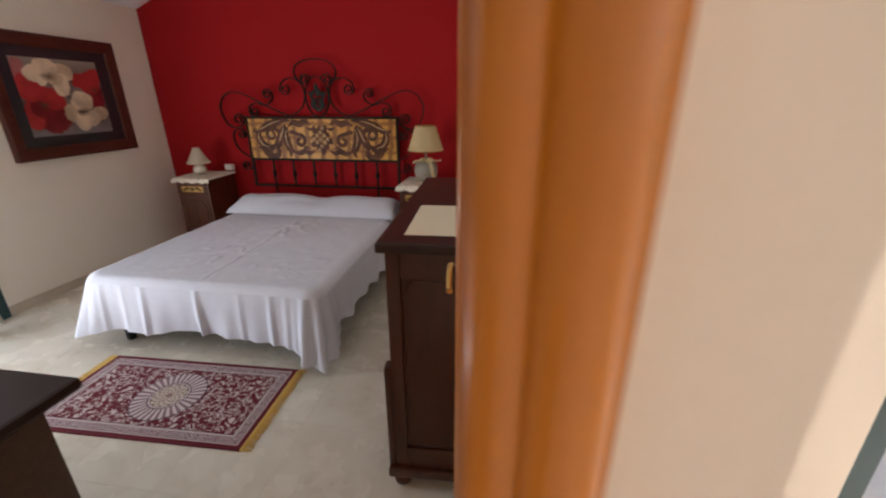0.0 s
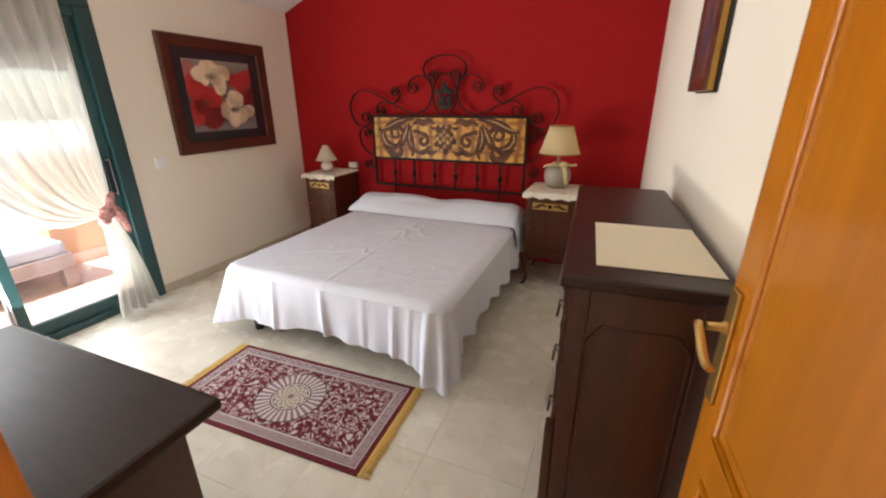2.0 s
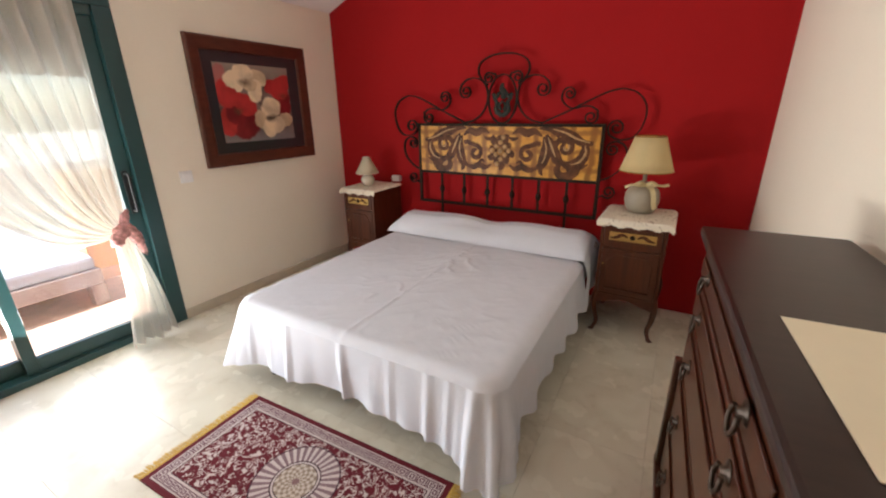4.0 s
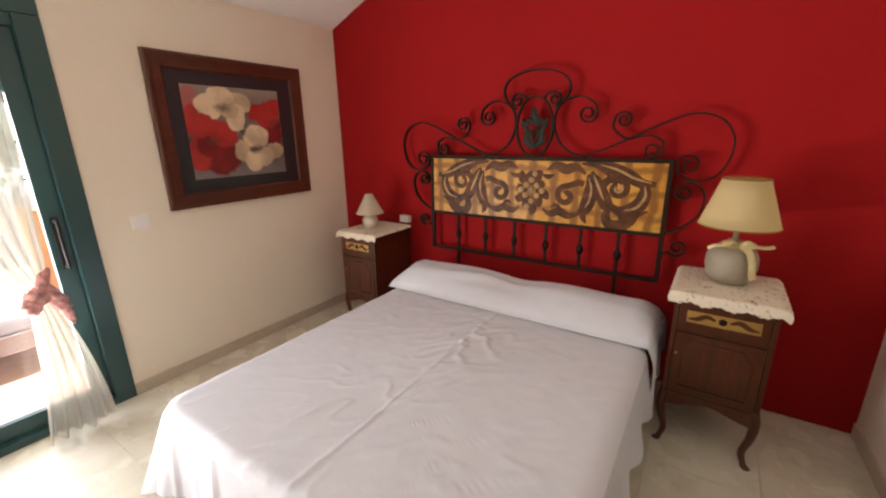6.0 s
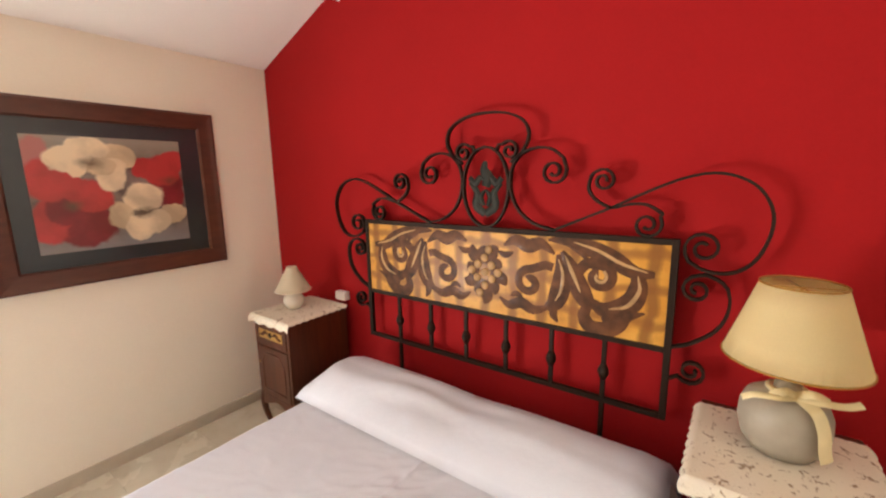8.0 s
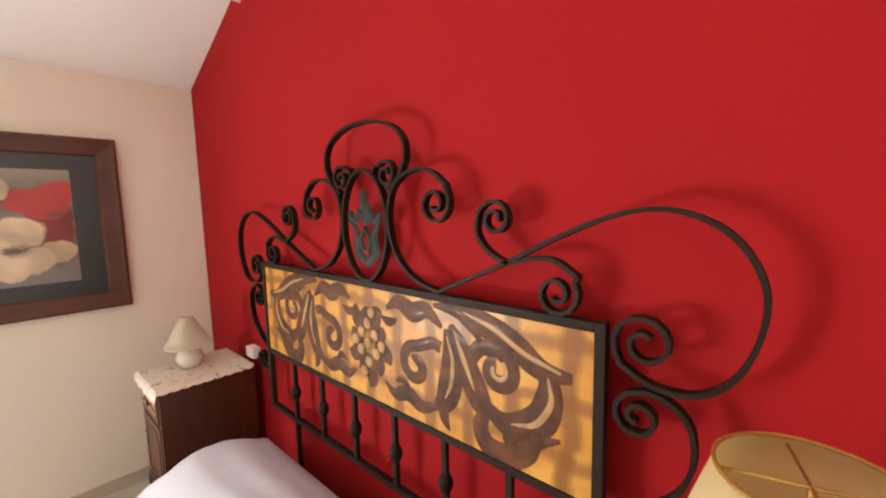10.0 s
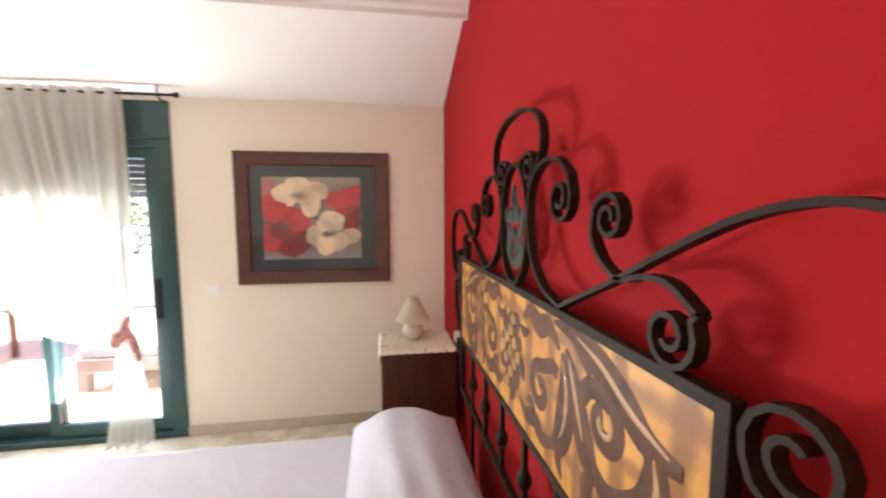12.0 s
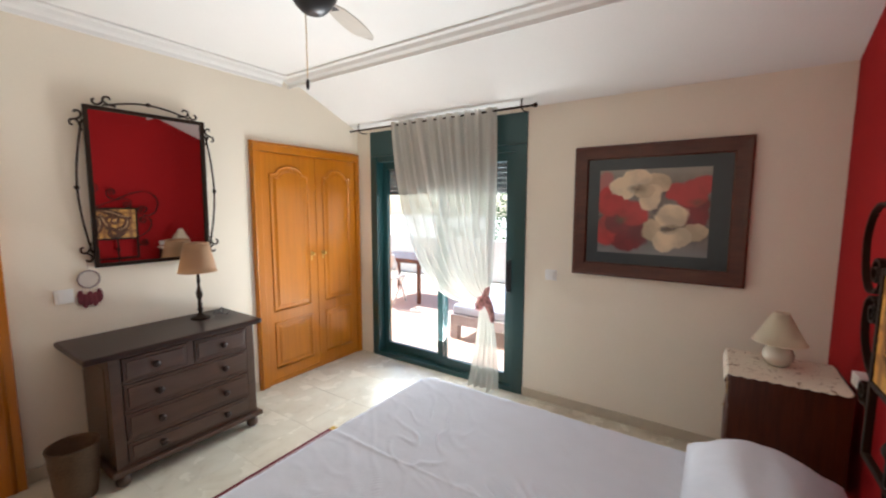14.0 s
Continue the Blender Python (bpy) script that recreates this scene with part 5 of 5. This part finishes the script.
# ---- bedside cabinets ----
def inlay(parent, x0, x1, z0, z1, y):
    """Brass-toned inlay plate with dark leaf marks and two pulls."""
    boxes("inlay", M_brass, parent, [(x0, x1, y - 0.003, y, z0, z1)], "brass inlay plate", bev=0.001)
    bm = bmesh.new()
    cx, cz = (x0 + x1) / 2, (z0 + z1) / 2
    hw_ = (x1 - x0) / 2
    for s in (-1, 1):
        stroke(bm, [(cx + s * hw_ * 0.2, cz), (cx + s * hw_ * 0.45, cz + 0.012), (cx + s * hw_ * 0.7, cz - 0.006), (cx + s * hw_ * 0.95, cz - 0.012)], 0.003, 0.002, y=y - 0.003, thick=0.003, peak=0.007)
    part("leaf_mark", bm, M_umber, parent)
    bm = bmesh.new()
    lathe(bm, [(0.016, 0), (0.015, 0.003), (0.008, 0.007), (0.003, 0.009)], n=14)
    bmesh.ops.rotate(bm, verts=bm.verts, cent=(0, 0, 0), matrix=Matrix.Rotation(radians(90), 3, "X"))
    bmesh.ops.translate(bm, verts=bm.verts, vec=(cx, y - 0.003, cz))
    part("pull", bm, M_iron, parent, "dark round pull")


def nightstand(loc, rz, w, d, label):
    """Front looks to -y; origin at the floor's middle."""
    n = thing("bedside_cabinet", label, "bedside cabinet", loc, rz, "bedside cabinets")
    hw_, hd_ = w / 2, d / 2
    H = 0.785
    boxes("top", M_night, n, [(-hw_ - 0.012, hw_ + 0.012, -hd_ - 0.012, hd_, H, H + 0.022)], bev=0.007)
    for x in (-hw_, hw_ - 0.02):
        boxes("side_panel", M_night, n, [(x, x + 0.02, -hd_, hd_, 0.27, H)], bev=0.002)
    boxes("back_panel", M_night, n, [(-hw_ + 0.02, hw_ - 0.02, hd_ - 0.015, hd_, 0.27, H)], bev=0)
    boxes("bottom_panel", M_night, n, [(-hw_ + 0.02, hw_ - 0.02, -hd_ + 0.003, hd_ - 0.015, 0.27, 0.29)], bev=0)
    boxes("rail", M_night, n, [(-hw_ + 0.02, hw_ - 0.02, -hd_ + 0.003, -hd_ + 0.02, 0.615, 0.63)], bev=0)
    dr = boxes("drawer", M_night, n, [(-hw_ + 0.022, hw_ - 0.022, -hd_ - 0.006, -hd_ + 0.02, 0.632, H - 0.012)], bev=0.004)
    inlay(dr, -hw_ + 0.055, hw_ - 0.055, 0.672, 0.728, -hd_ - 0.006)
    do = boxes("door", M_night, n, [(-hw_ + 0.022, hw_ - 0.022, -hd_ - 0.004, -hd_ + 0.015, 0.295, 0.612)], bev=0.003)
    bm = bmesh.new()
    pts = [(-hw_ + 0.06, 0.335), (hw_ - 0.06, 0.335), (hw_ - 0.06, 0.52), (hw_ - 0.10, 0.575), (-hw_ + 0.10, 0.575), (-hw_ + 0.06, 0.52)]
    tube(bm, [(x, -hd_ - 0.004, z) for x, z in pts + pts[:2]], 0.006, 0.005, 8, (0, 1, 0))
    part("moulding", bm, M_night, do)
    bm = bmesh.new()
    lathe(bm, [(0.004, 0), (0.006, 0.004), (0.003, 0.010)], n=10)
    bmesh.ops.rotate(bm, verts=bm.verts, cent=(0, 0, 0), matrix=Matrix.Rotation(radians(90), 3, "X"))
    bmesh.ops.translate(bm, verts=bm.verts, vec=(-hw_ + 0.035, -hd_ - 0.004, 0.505))
    part("key_escutcheon", bm, M_brass, do, "small brass keyhole plate")
    bm = bmesh.new()
    a = [(-hw_ + i * (w / 12), 0.262 - 0.045 * abs(math.cos(math.pi * i / 12)) ** 1.5) for i in range(13)]
    f = [bm.verts.new((x, -hd_ - 0.002, z)) for x, z in a] + [bm.verts.new((hw_, -hd_ - 0.002, 0.292)), bm.verts.new((-hw_, -hd_ - 0.002, 0.292))]
    g = [bm.verts.new((v.co.x, -hd_ + 0.014, v.co.z)) for v in f]
    bm.faces.new(f)
    bm.faces.new(g[::-1])
    for i in range(len(f)):
        bm.faces.new((f[i], f[(i + 1) % len(f)], g[(i + 1) % len(f)], g[i]))
    part("apron", bm, M_night, n, "shaped apron")
    for sx in (-1, 1):
        for sy in (-1, 1):
            bm = bmesh.new()
            P_ = smooth([(sx * (hw_ - 0.02), sy * (hd_ - 0.022), 0.30), (sx * (hw_ - 0.006), sy * (hd_ - 0.008), 0.24), (sx * (hw_ - 0.012), sy * (hd_ - 0.014), 0.15), (sx * (hw_ - 0.03), sy * (hd_ - 0.03), 0.06), (sx * (hw_ - 0.015), sy * (hd_ - 0.015), 0.012), (sx * (hw_ - 0.005), sy * (hd_ - 0.005), 0.0)], 3)
            m_ = len(P_)
            rings = []
            for i, p in enumerate(P_):
                t = i / (m_ - 1)
                rr = 0.024 - 0.011 * min(1, t * 1.35) + (0.007 * max(0, (t - 0.8) / 0.2))
                rings.append([bm.verts.new(p + Vector((rr * math.cos(k * math.pi / 5), rr * math.sin(k * math.pi / 5), 0))) for k in range(10)])
            for r0, r1 in zip(rings, rings[1:]):
                for k in range(10):
                    bm.faces.new((r0[k], r0[(k + 1) % 10], r1[(k + 1) % 10], r1[k])).smooth = True
            bm.faces.new(rings[0])
            bm.faces.new(rings[-1][::-1])
            part("leg", bm, M_night, n)
    return n


def doily(loc, rz, w, d, label):
    """A small embroidered cloth with a scalloped edge that hangs a little over the front."""
    o = thing("doily", label, "table mat", loc, rz)
    bm = bmesh.new()
    NX, NY = 60, 40
    rows = []
    for j in range(NY + 1):
        row = []
        for i in range(NX + 1):
            u, v = i / NX * 2 - 1, j / NY * 2 - 1
            x, y = u * w / 2, v * d / 2
            e = 0.005 * abs(math.sin(i * math.pi / 4))
            e2 = 0.005 * abs(math.sin(j * math.pi / 4))
            if abs(v) == 1:
                y += math.copysign(e, v)
            if abs(u) == 1:
                x += math.copysign(e2, u)
            z = 0.0025 + 0.002 * noise.noise((x * 14, y * 14, w))
            over = max(0, -y - (d / 2 - 0.045))
            if over:
                y2 = -(d / 2 - 0.045) - min(over, 0.006)
                z -= max(0, over - 0.004) * (1 + 0.15 * math.sin(x * 60))
                y = y2 - 0.010 * (over / 0.05)
            sx_ = max(0, abs(x) - (w / 2 - 0.022))
            if sx_:
                z -= max(0, sx_ - 0.008) * 0.8
            row.append(bm.verts.new((x, y, z)))
        rows.append(row)
    for nm, some in (("cloth", rows[4:]), ("hanging_edge", rows[:5])):
        b2 = bmesh.new()
        vv = [[b2.verts.new(v.co) for v in r] for r in some]
        for a, b in zip(vv, vv[1:]):
            for i in range(NX):
                b2.faces.new((a[i], a[i + 1], b[i + 1], b[i])).smooth = True
        part(nm, b2, M_lace, o)
    bm.free()


nightstand((-2.86, 3.77, 0), 0, 0.345, 0.43, "mahogany bedside cabinet with brass inlaid drawer beside the window wall")
nightstand((-0.535, 3.70, 0), -1, 0.385, 0.46, "mahogany bedside cabinet with brass inlaid drawer standing near the dresser")
doily((-2.86, 3.735, 0.8075), 0, 0.40, 0.47, "cream embroidered cloth on the bedside cabinet near the window wall")
doily((-0.535, 3.655, 0.8075), -1, 0.44, 0.475, "cream embroidered cloth with brown flowers under the large lamp")


def shade(parent, r0, z0, r1, z1, material, ribs=0):
    bm = bmesh.new()
    n = 48
    rings = []
    for k in range(5):
        t = k / 4
        r = r0 + (r1 - r0) * t
        rings.append([bm.verts.new(((r - (0.0015 if ribs and i % 2 else 0)) * math.cos(2 * math.pi * i / n), (r - (0.0015 if ribs and i % 2 else 0)) * math.sin(2 * math.pi * i / n), z0 + (z1 - z0) * t)) for i in range(n)])
    for a, b in zip(rings, rings[1:]):
        for i in range(n):
            bm.faces.new((a[i], a[(i + 1) % n], b[(i + 1) % n], b[i])).smooth = not ribs
    geom = bm.faces[:]
    bmesh.ops.solidify(bm, geom=geom, thickness=0.002)
    part("shade", bm, material, parent, "cloth lampshade")
    for r, z in ((r0, z0), (r1, z1)):
        bm = bmesh.new()
        tube(bm, [((r + 0.0005) * math.cos(2 * math.pi * i / 40), (r + 0.0005) * math.sin(2 * math.pi * i / 40), z) for i in range(41)], 0.0025, 0.003, 6)
        part("shade_rim", bm, M_gold if ribs == 0 and r0 > 0.14 else material, parent)


# large lamp with a grey vase foot and ribbon
LB = thing("table_lamp", "grey ceramic vase lamp with satin ribbon and cream shade", "table lamp", (-0.535, 3.735, 0.812), 15)
bm = bmesh.new()
lathe(bm, [(0.062, 0), (0.074, 0.004), (0.096, 0.035), (0.107, 0.08), (0.105, 0.125), (0.092, 0.160), (0.062, 0.180), (0.034, 0.186), (0.030, 0.205), (0.012, 0.21), (0.012, 0.29)], n=40)
part("base", bm, M_vase, LB, "matt grey ceramic vase")
shade(LB, 0.162, 0.278, 0.092, 0.493, M_shade)
bm = bmesh.new()
tube(bm, [(-0.0925, 0, 0.483), (0.0925, 0, 0.483)], 0.002)
tube(bm, [(0, -0.0925, 0.483), (0, 0.0925, 0.483)], 0.002)
tube(bm, [(0, 0, 0.2), (0, 0, 0.483)], 0.004)
part("shade_carrier", bm, M_brass, LB)
bm = bmesh.new()


def ribbon(bm, pts, w, nrm):
    P_ = smooth(pts, 5)
    nv = Vector(nrm)
    rows = []
    for i, p in enumerate(P_):
        t = (P_[min(i + 1, len(P_) - 1)] - P_[max(i - 1, 0)]).normalized()
        s = t.cross(nv).normalized() * w
        rows.append((bm.verts.new(p - s), bm.verts.new(p + nv * 0.003), bm.verts.new(p + s)))
    for a, b in zip(rows, rows[1:]):
        bm.faces.new((a[0], a[1], b[1], b[0])).smooth = True
        bm.faces.new((a[1], a[2], b[2], b[1])).smooth = True


tube(bm, [(0.040 * math.cos(a * math.pi / 10), 0.040 * math.sin(a * math.pi / 10), 0.188) for a in range(21)], 0.012, 0.006, 6, (0, 0, 1))
for s in (-1, 1):
    ribbon(bm, [(0, -0.05, 0.193), (s * 0.03, -0.068, 0.210), (s * 0.06, -0.07, 0.196), (s * 0.042, -0.06, 0.187), (0, -0.05, 0.188)], 0.011, (0, -0.7, 0.7))
    ribbon(bm, [(0, -0.055, 0.190), (s * 0.05, -0.082, 0.196), (s * 0.10, -0.07, 0.190), (s * (0.135 if s > 0 else 0.125), -0.06, 0.196 if s > 0 else 0.172)], 0.010 if s > 0 else 0.009, (0, -0.6, 0.8))
ribbon(bm, [(0.01, -0.06, 0.190), (0.03, -0.098, 0.172), (0.042, -0.114, 0.13), (0.048, -0.116, 0.08), (0.06, -0.108, 0.045)], 0.017, (0.3, -0.95, 0.1))
part("ribbon", bm, M_ribbon, LB, "cream satin ribbon bow")

# small white lamp
LS = thing("table_lamp", "small round white ceramic lamp with cream shade on bedside cabinet", "table lamp", (-2.89, 3.745, 0.812))
bm = bmesh.new()
lathe(bm, [(0.034, 0), (0.045, 0.008), (0.061, 0.038), (0.063, 0.058), (0.052, 0.085), (0.028, 0.104), (0.014, 0.110), (0.013, 0.14)], n=36)
part("base", bm, M_ceramic, LS, "round white ceramic base")
shade(LS, 0.106, 0.118, 0.030, 0.262, M_shade_pale)

# turned lamp on the chest
LC = thing("table_lamp", "turned dark metal lamp with tan shade on the chest of drawers", "table lamp", (-1.72, 0.46, 0.793))
bm = bmesh.new()
lathe(bm, [(0.062, 0), (0.062, 0.008), (0.045, 0.014), (0.018, 0.028), (0.012, 0.05), (0.020, 0.065), (0.011, 0.085), (0.017, 0.10), (0.010, 0.125), (0.018, 0.155), (0.022, 0.18), (0.011, 0.215), (0.008, 0.25), (0.012, 0.265), (0.010, 0.30), (0.010, 0.40)], n=24)
part("base", bm, M_iron, LC, "turned dark metal stem")
shade(LC, 0.120, 0.335, 0.078, 0.535, M_shade_tan)
GL = thing("sunglasses", "pair of dark folded glasses lying beside the lamp on the chest", "glasses", (-1.84, 0.47, 0.793), 30)
bm = bmesh.new()
for s in (-1, 1):
    tube(bm, [(s * 0.032 + 0.024 * math.cos(a * math.pi / 8), 0, 0.024 + 0.02 * math.sin(a * math.pi / 8)) for a in range(17)], 0.003)
    tube(bm, [(s * 0.06, 0, 0.03), (s * 0.05, 0.06, 0.02), (s * -0.02, 0.07, 0.003)], 0.003)
tube(bm, [(-0.008, 0, 0.028), (0.008, 0, 0.028)], 0.003)
part("rim", bm, M_handle, GL)

# ---- chest of drawers ----
CH = thing("chest_of_drawers", "brown wooden chest of drawers with round knobs against the cream wall", "chest of drawers", (0, 0, 0))
cx0, cx1, cy1 = -1.925, -1.095, 0.768
boxes("top", M_darktop, CH, [(cx0 - 0.045, cx1 + 0.112, YS + 0.008, cy1 + 0.045, 0.757, 0.792)], "dark polished top with rounded edge", bev=0.012)
boxes("carcass", M_chest, CH, [(cx0 + 0.055, cx1 - 0.055, YS + 0.03, cy1 - 0.022, 0.11, 0.755)], bev=0)
for a in (cx0, cx1 - 0.055):
    boxes("side_panel", M_chest, CH, [(a, a + 0.055, YS + 0.03, cy1, 0.11, 0.755)])
for z in (0.74, 0.588, 0.415, 0.242, 0.11):
    boxes("rail", M_chest, CH, [(cx0 + 0.055, cx1 - 0.055, cy1 - 0.022, cy1 - 0.002, z, z + 0.014)], bev=0.001)
boxes("divider", M_chest, CH, [((cx0 + cx1) / 2 - 0.02, (cx0 + cx1) / 2 + 0.02, cy1 - 0.022, cy1 - 0.002, 0.602, 0.74)], bev=0.001)
boxes("base_moulding", M_chest, CH, [(cx0 - 0.03, cx1 + 0.03, YS + 0.02, cy1 + 0.03, 0.075, 0.108)], bev=0.01)


def drawer(parent, material, a, b, z0, z1, y, knobs, out=1):
    d = boxes("drawer", material, parent, [(a, b, y - 0.016, y + 0.004, z0, z1)], bev=0.003)
    bm = bmesh.new()
    m = 0.016
    bx(bm, a + m, b - m, y + 0.0045, y + 0.012, z0 + m, z1 - m, 0.006)
    part("drawer_field", bm, material, d)
    for k in knobs:
        bm = bmesh.new()
        lathe(bm, [(0.012, 0), (0.009, 0.010), (0.019, 0.020), (0.021, 0.030), (0.010, 0.038)], n=18)
        bmesh.ops.rotate(bm, verts=bm.verts, cent=(0, 0, 0), matrix=Matrix.Rotation(radians(-90), 3, "X"))
        bmesh.ops.translate(bm, verts=bm.verts, vec=(k, y + 0.012, (z0 + z1) / 2))
        part("knob", bm, M_darktop, d, "dark turned knob")


mx = (cx0 + cx1) / 2
drawer(CH, M_chest, cx0 + 0.06, mx - 0.024, 0.606, 0.736, cy1, [-1.70])
drawer(CH, M_chest, mx + 0.024, cx1 - 0.06, 0.606, 0.736, cy1, [-1.31])
for z0, z1 in ((0.433, 0.584), (0.260, 0.411), (0.128, 0.238)):
    drawer(CH, M_chest, cx0 + 0.06, cx1 - 0.06, z0, z1, cy1, [-1.70, -1.32])
bm = bmesh.new()
bx(bm, cx1 + 0.0005, cx1 + 0.005, YS + 0.09, cy1 - 0.07, 0.18, 0.69, 0.003)
part("side_field", bm, M_chest, CH)
for x in (cx0 + 0.03, cx1 - 0.03):
    for y in (YS + 0.07, cy1 - 0.02):
        bm = bmesh.new()
        lathe(bm, [(0.022, 0), (0.034, 0.012), (0.038, 0.035), (0.030, 0.058), (0.022, 0.068), (0.03, 0.075)], x, y, 20)
        part("bun_foot", bm, M_chest, CH)

# waste basket
WB = thing("waste_basket", "round brown woven waste basket between the doorway and the chest", "waste basket", (-0.95, 0.645, 0))
bm = bmesh.new()
n = 48
rings = []
prof = [(0.085, 0.0), (0.088, 0.01), (0.098, 0.10), (0.106, 0.20), (0.112, 0.285), (0.116, 0.295), (0.116, 0.305), (0.110, 0.305), (0.106, 0.29), (0.094, 0.1), (0.082, 0.015)]
for r, z in prof:
    rings.append([bm.verts.new((r * math.cos(2 * math.pi * i / n), r * math.sin(2 * math.pi * i / n), z)) for i in range(n)])
for a, b in zip(rings, rings[1:]):
    for i in range(n):
        bm.faces.new((a[i], a[(i + 1) % n], b[(i + 1) % n], b[i])).smooth = True
bm.faces.new(rings[0][::-1])
bm.faces.new(rings[-1])
part("body", bm, M_basket, WB)

# ---- dresser ----
# local frame: front looks to -x, near side to -y
DR = thing("dresser", "tall dark walnut dresser with drop handles beside the open door", "dresser", (-0.043, 1.785, 0), 2.5)
dw, dl, dh = 0.175, 0.555, 1.065
boxes("top", M_darktop, DR, [(-dw - 0.025, dw + 0.01, -dl - 0.03, dl + 0.03, dh, dh + 0.035)], "dark polished top with rounded edge", bev=0.010)
boxes("carcass", M_dark, DR, [(-dw + 0.02, dw - 0.001, -dl + 0.012, dl - 0.012, 0.12, dh)], bev=0)
for it in ((-dw, -dw + 0.05, -dl, -dl + 0.045, 0.12, dh), (dw - 0.05, dw, -dl, -dl + 0.045, 0.12, dh), (-dw, -dw + 0.05, dl - 0.045, dl, 0.12, dh)):
    boxes("corner_post", M_dark, DR, [it], bev=0.004)
for z0, z1 in ((dh - 0.10, dh), (0.12, 0.22)):
    boxes("side_rail", M_dark, DR, [(-dw + 0.05, dw - 0.05, -dl, -dl + 0.03, z0, z1)])
bm = bmesh.new()
pts = [(-dw + 0.055, 0.225), (dw - 0.055, 0.225), (dw - 0.055, dh - 0.16), (dw - 0.09, dh - 0.108), (-dw + 0.09, dh - 0.108), (-dw + 0.055, dh - 0.16)]
tube(bm, [(x, -dl + 0.012, z) for x, z in pts + pts[:2]], 0.006, 0.004, 8, (0, 1, 0))
part("side_moulding", bm, M_dark, DR)
boxes("base_moulding", M_dark, DR, [(-dw - 0.03, dw, -dl - 0.02, dl + 0.02, 0.075, 0.118)], bev=0.01)
for y in (-dl, dl - 0.05):
    boxes("lower_pilaster", M_dark, DR, [(-dw - 0.028, -dw - 0.001, y, y + 0.05, 0.12, 0.60)], bev=0.006)
zs = [0.13, 0.365, 0.60, 0.795, 0.94, dh - 0.012]
for a, b in zip(zs, zs[1:]):
    d = boxes("drawer", M_dark, DR, [(-dw - 0.008, -dw + 0.018, -dl + 0.055, dl - 0.055, a + 0.008, b - 0.006)], bev=0.005)
    boxes("drawer_field", M_dark, d, [(-dw - 0.015, -dw - 0.0085, -dl + 0.085, dl - 0.085, a + 0.03, b - 0.028)], bev=0.004)
    for y in (-0.3, 0.3):
        zc = (a + b) / 2
        bm = bmesh.new()
        lathe(bm, [(0.024, 0), (0.022, 0.003), (0.010, 0.006), (0.008, 0.014)], n=14)
        bmesh.ops.rotate(bm, verts=bm.verts, cent=(0, 0, 0), matrix=Matrix.Rotation(radians(-90), 3, "Y"))
        bmesh.ops.translate(bm, verts=bm.verts, vec=(-dw - 0.015, y, zc + 0.015))
        x = -dw - 0.028
        tube(bm, smooth([(x, y - 0.018, zc + 0.015), (x - 0.004, y - 0.022, zc - 0.01), (x - 0.006, y, zc - 0.034), (x - 0.004, y + 0.022, zc - 0.01), (x, y + 0.018, zc + 0.015)], 4), 0.0045, 0.0045, 8, (1, 0, 0))
        part("drop_handle", bm, M_bronze, d, "dull bronze drop handle")
for x in (-dw + 0.02, dw - 0.04):
    for y in (-dl + 0.035, dl - 0.035):
        bm = bmesh.new()
        lathe(bm, [(0.022, 0), (0.036, 0.014), (0.040, 0.036), (0.030, 0.06), (0.022, 0.068), (0.032, 0.075)], x, y, 20)
        part("bun_foot", bm, M_dark, DR)
PP = thing("table_mat", "blank cream sheet lying on the dark dresser top", "table mat", (-0.008, 1.50, dh + 0.0355), 3)
bm = bmesh.new()
bx(bm, -0.143, 0.148, -0.208, 0.195, 0, 0.0025, 0.0008)
part("sheet", bm, M_paper, PP)

# ---- floor pieces ----
TS_, GAP = 0.45, 0.0012
tile_meshes = {}


def tile(x0, x1, y0, y1, parent, z=-0.012, material=M_tile, name="tile"):
    key = (round(x1 - x0, 4), round(y1 - y0, 4), material.name)
    if key not in tile_meshes:
        bm = bmesh.new()
        r = bmesh.ops.create_cube(bm, size=1)["verts"]
        for v in r:
            s = (1 - GAP / (x1 - x0)) if v.co.z > 0 else 1
            v.co = Vector((v.co.x * (x1 - x0 - GAP), v.co.y * (y1 - y0 - GAP), v.co.z * 0.012))
        tile_meshes[key] = mesh(name, bm, material)
    o = new(name, tile_meshes[key])
    o.location = ((x0 + x1) / 2, (y0 + y1) / 2, z + 0.006)
    o.parent = parent
    return o


FL = bpy.data.objects["floor"]
xs = [XW]
while xs[-1] < 0.9:
    xs.append(round(xs[-1] + TS_, 3))
ys = [-1.2]
while ys[-1] < YN:
    ys.append(round(ys[-1] + TS_, 3))
for i in range(len(xs) - 1):
    for j in range(len(ys) - 1):
        tile(xs[i], xs[i + 1], ys[j], ys[j + 1], FL)
tile(XW - 0.14, XW, WY0, (WY0 + WY1) / 2, FL)
tile(XW - 0.14, XW, (WY0 + WY1) / 2, WY1, FL)
TR = bpy.data.objects["terrace_slab"]
tx = XW - 0.29
while tx > -7.2:
    ty = -2.4
    while ty < 4.0:
        tile(tx - 0.33, tx, ty, ty + 0.33, TR, -0.034, M_terra, "terrace_tile")
        ty += 0.33
    tx -= 0.33
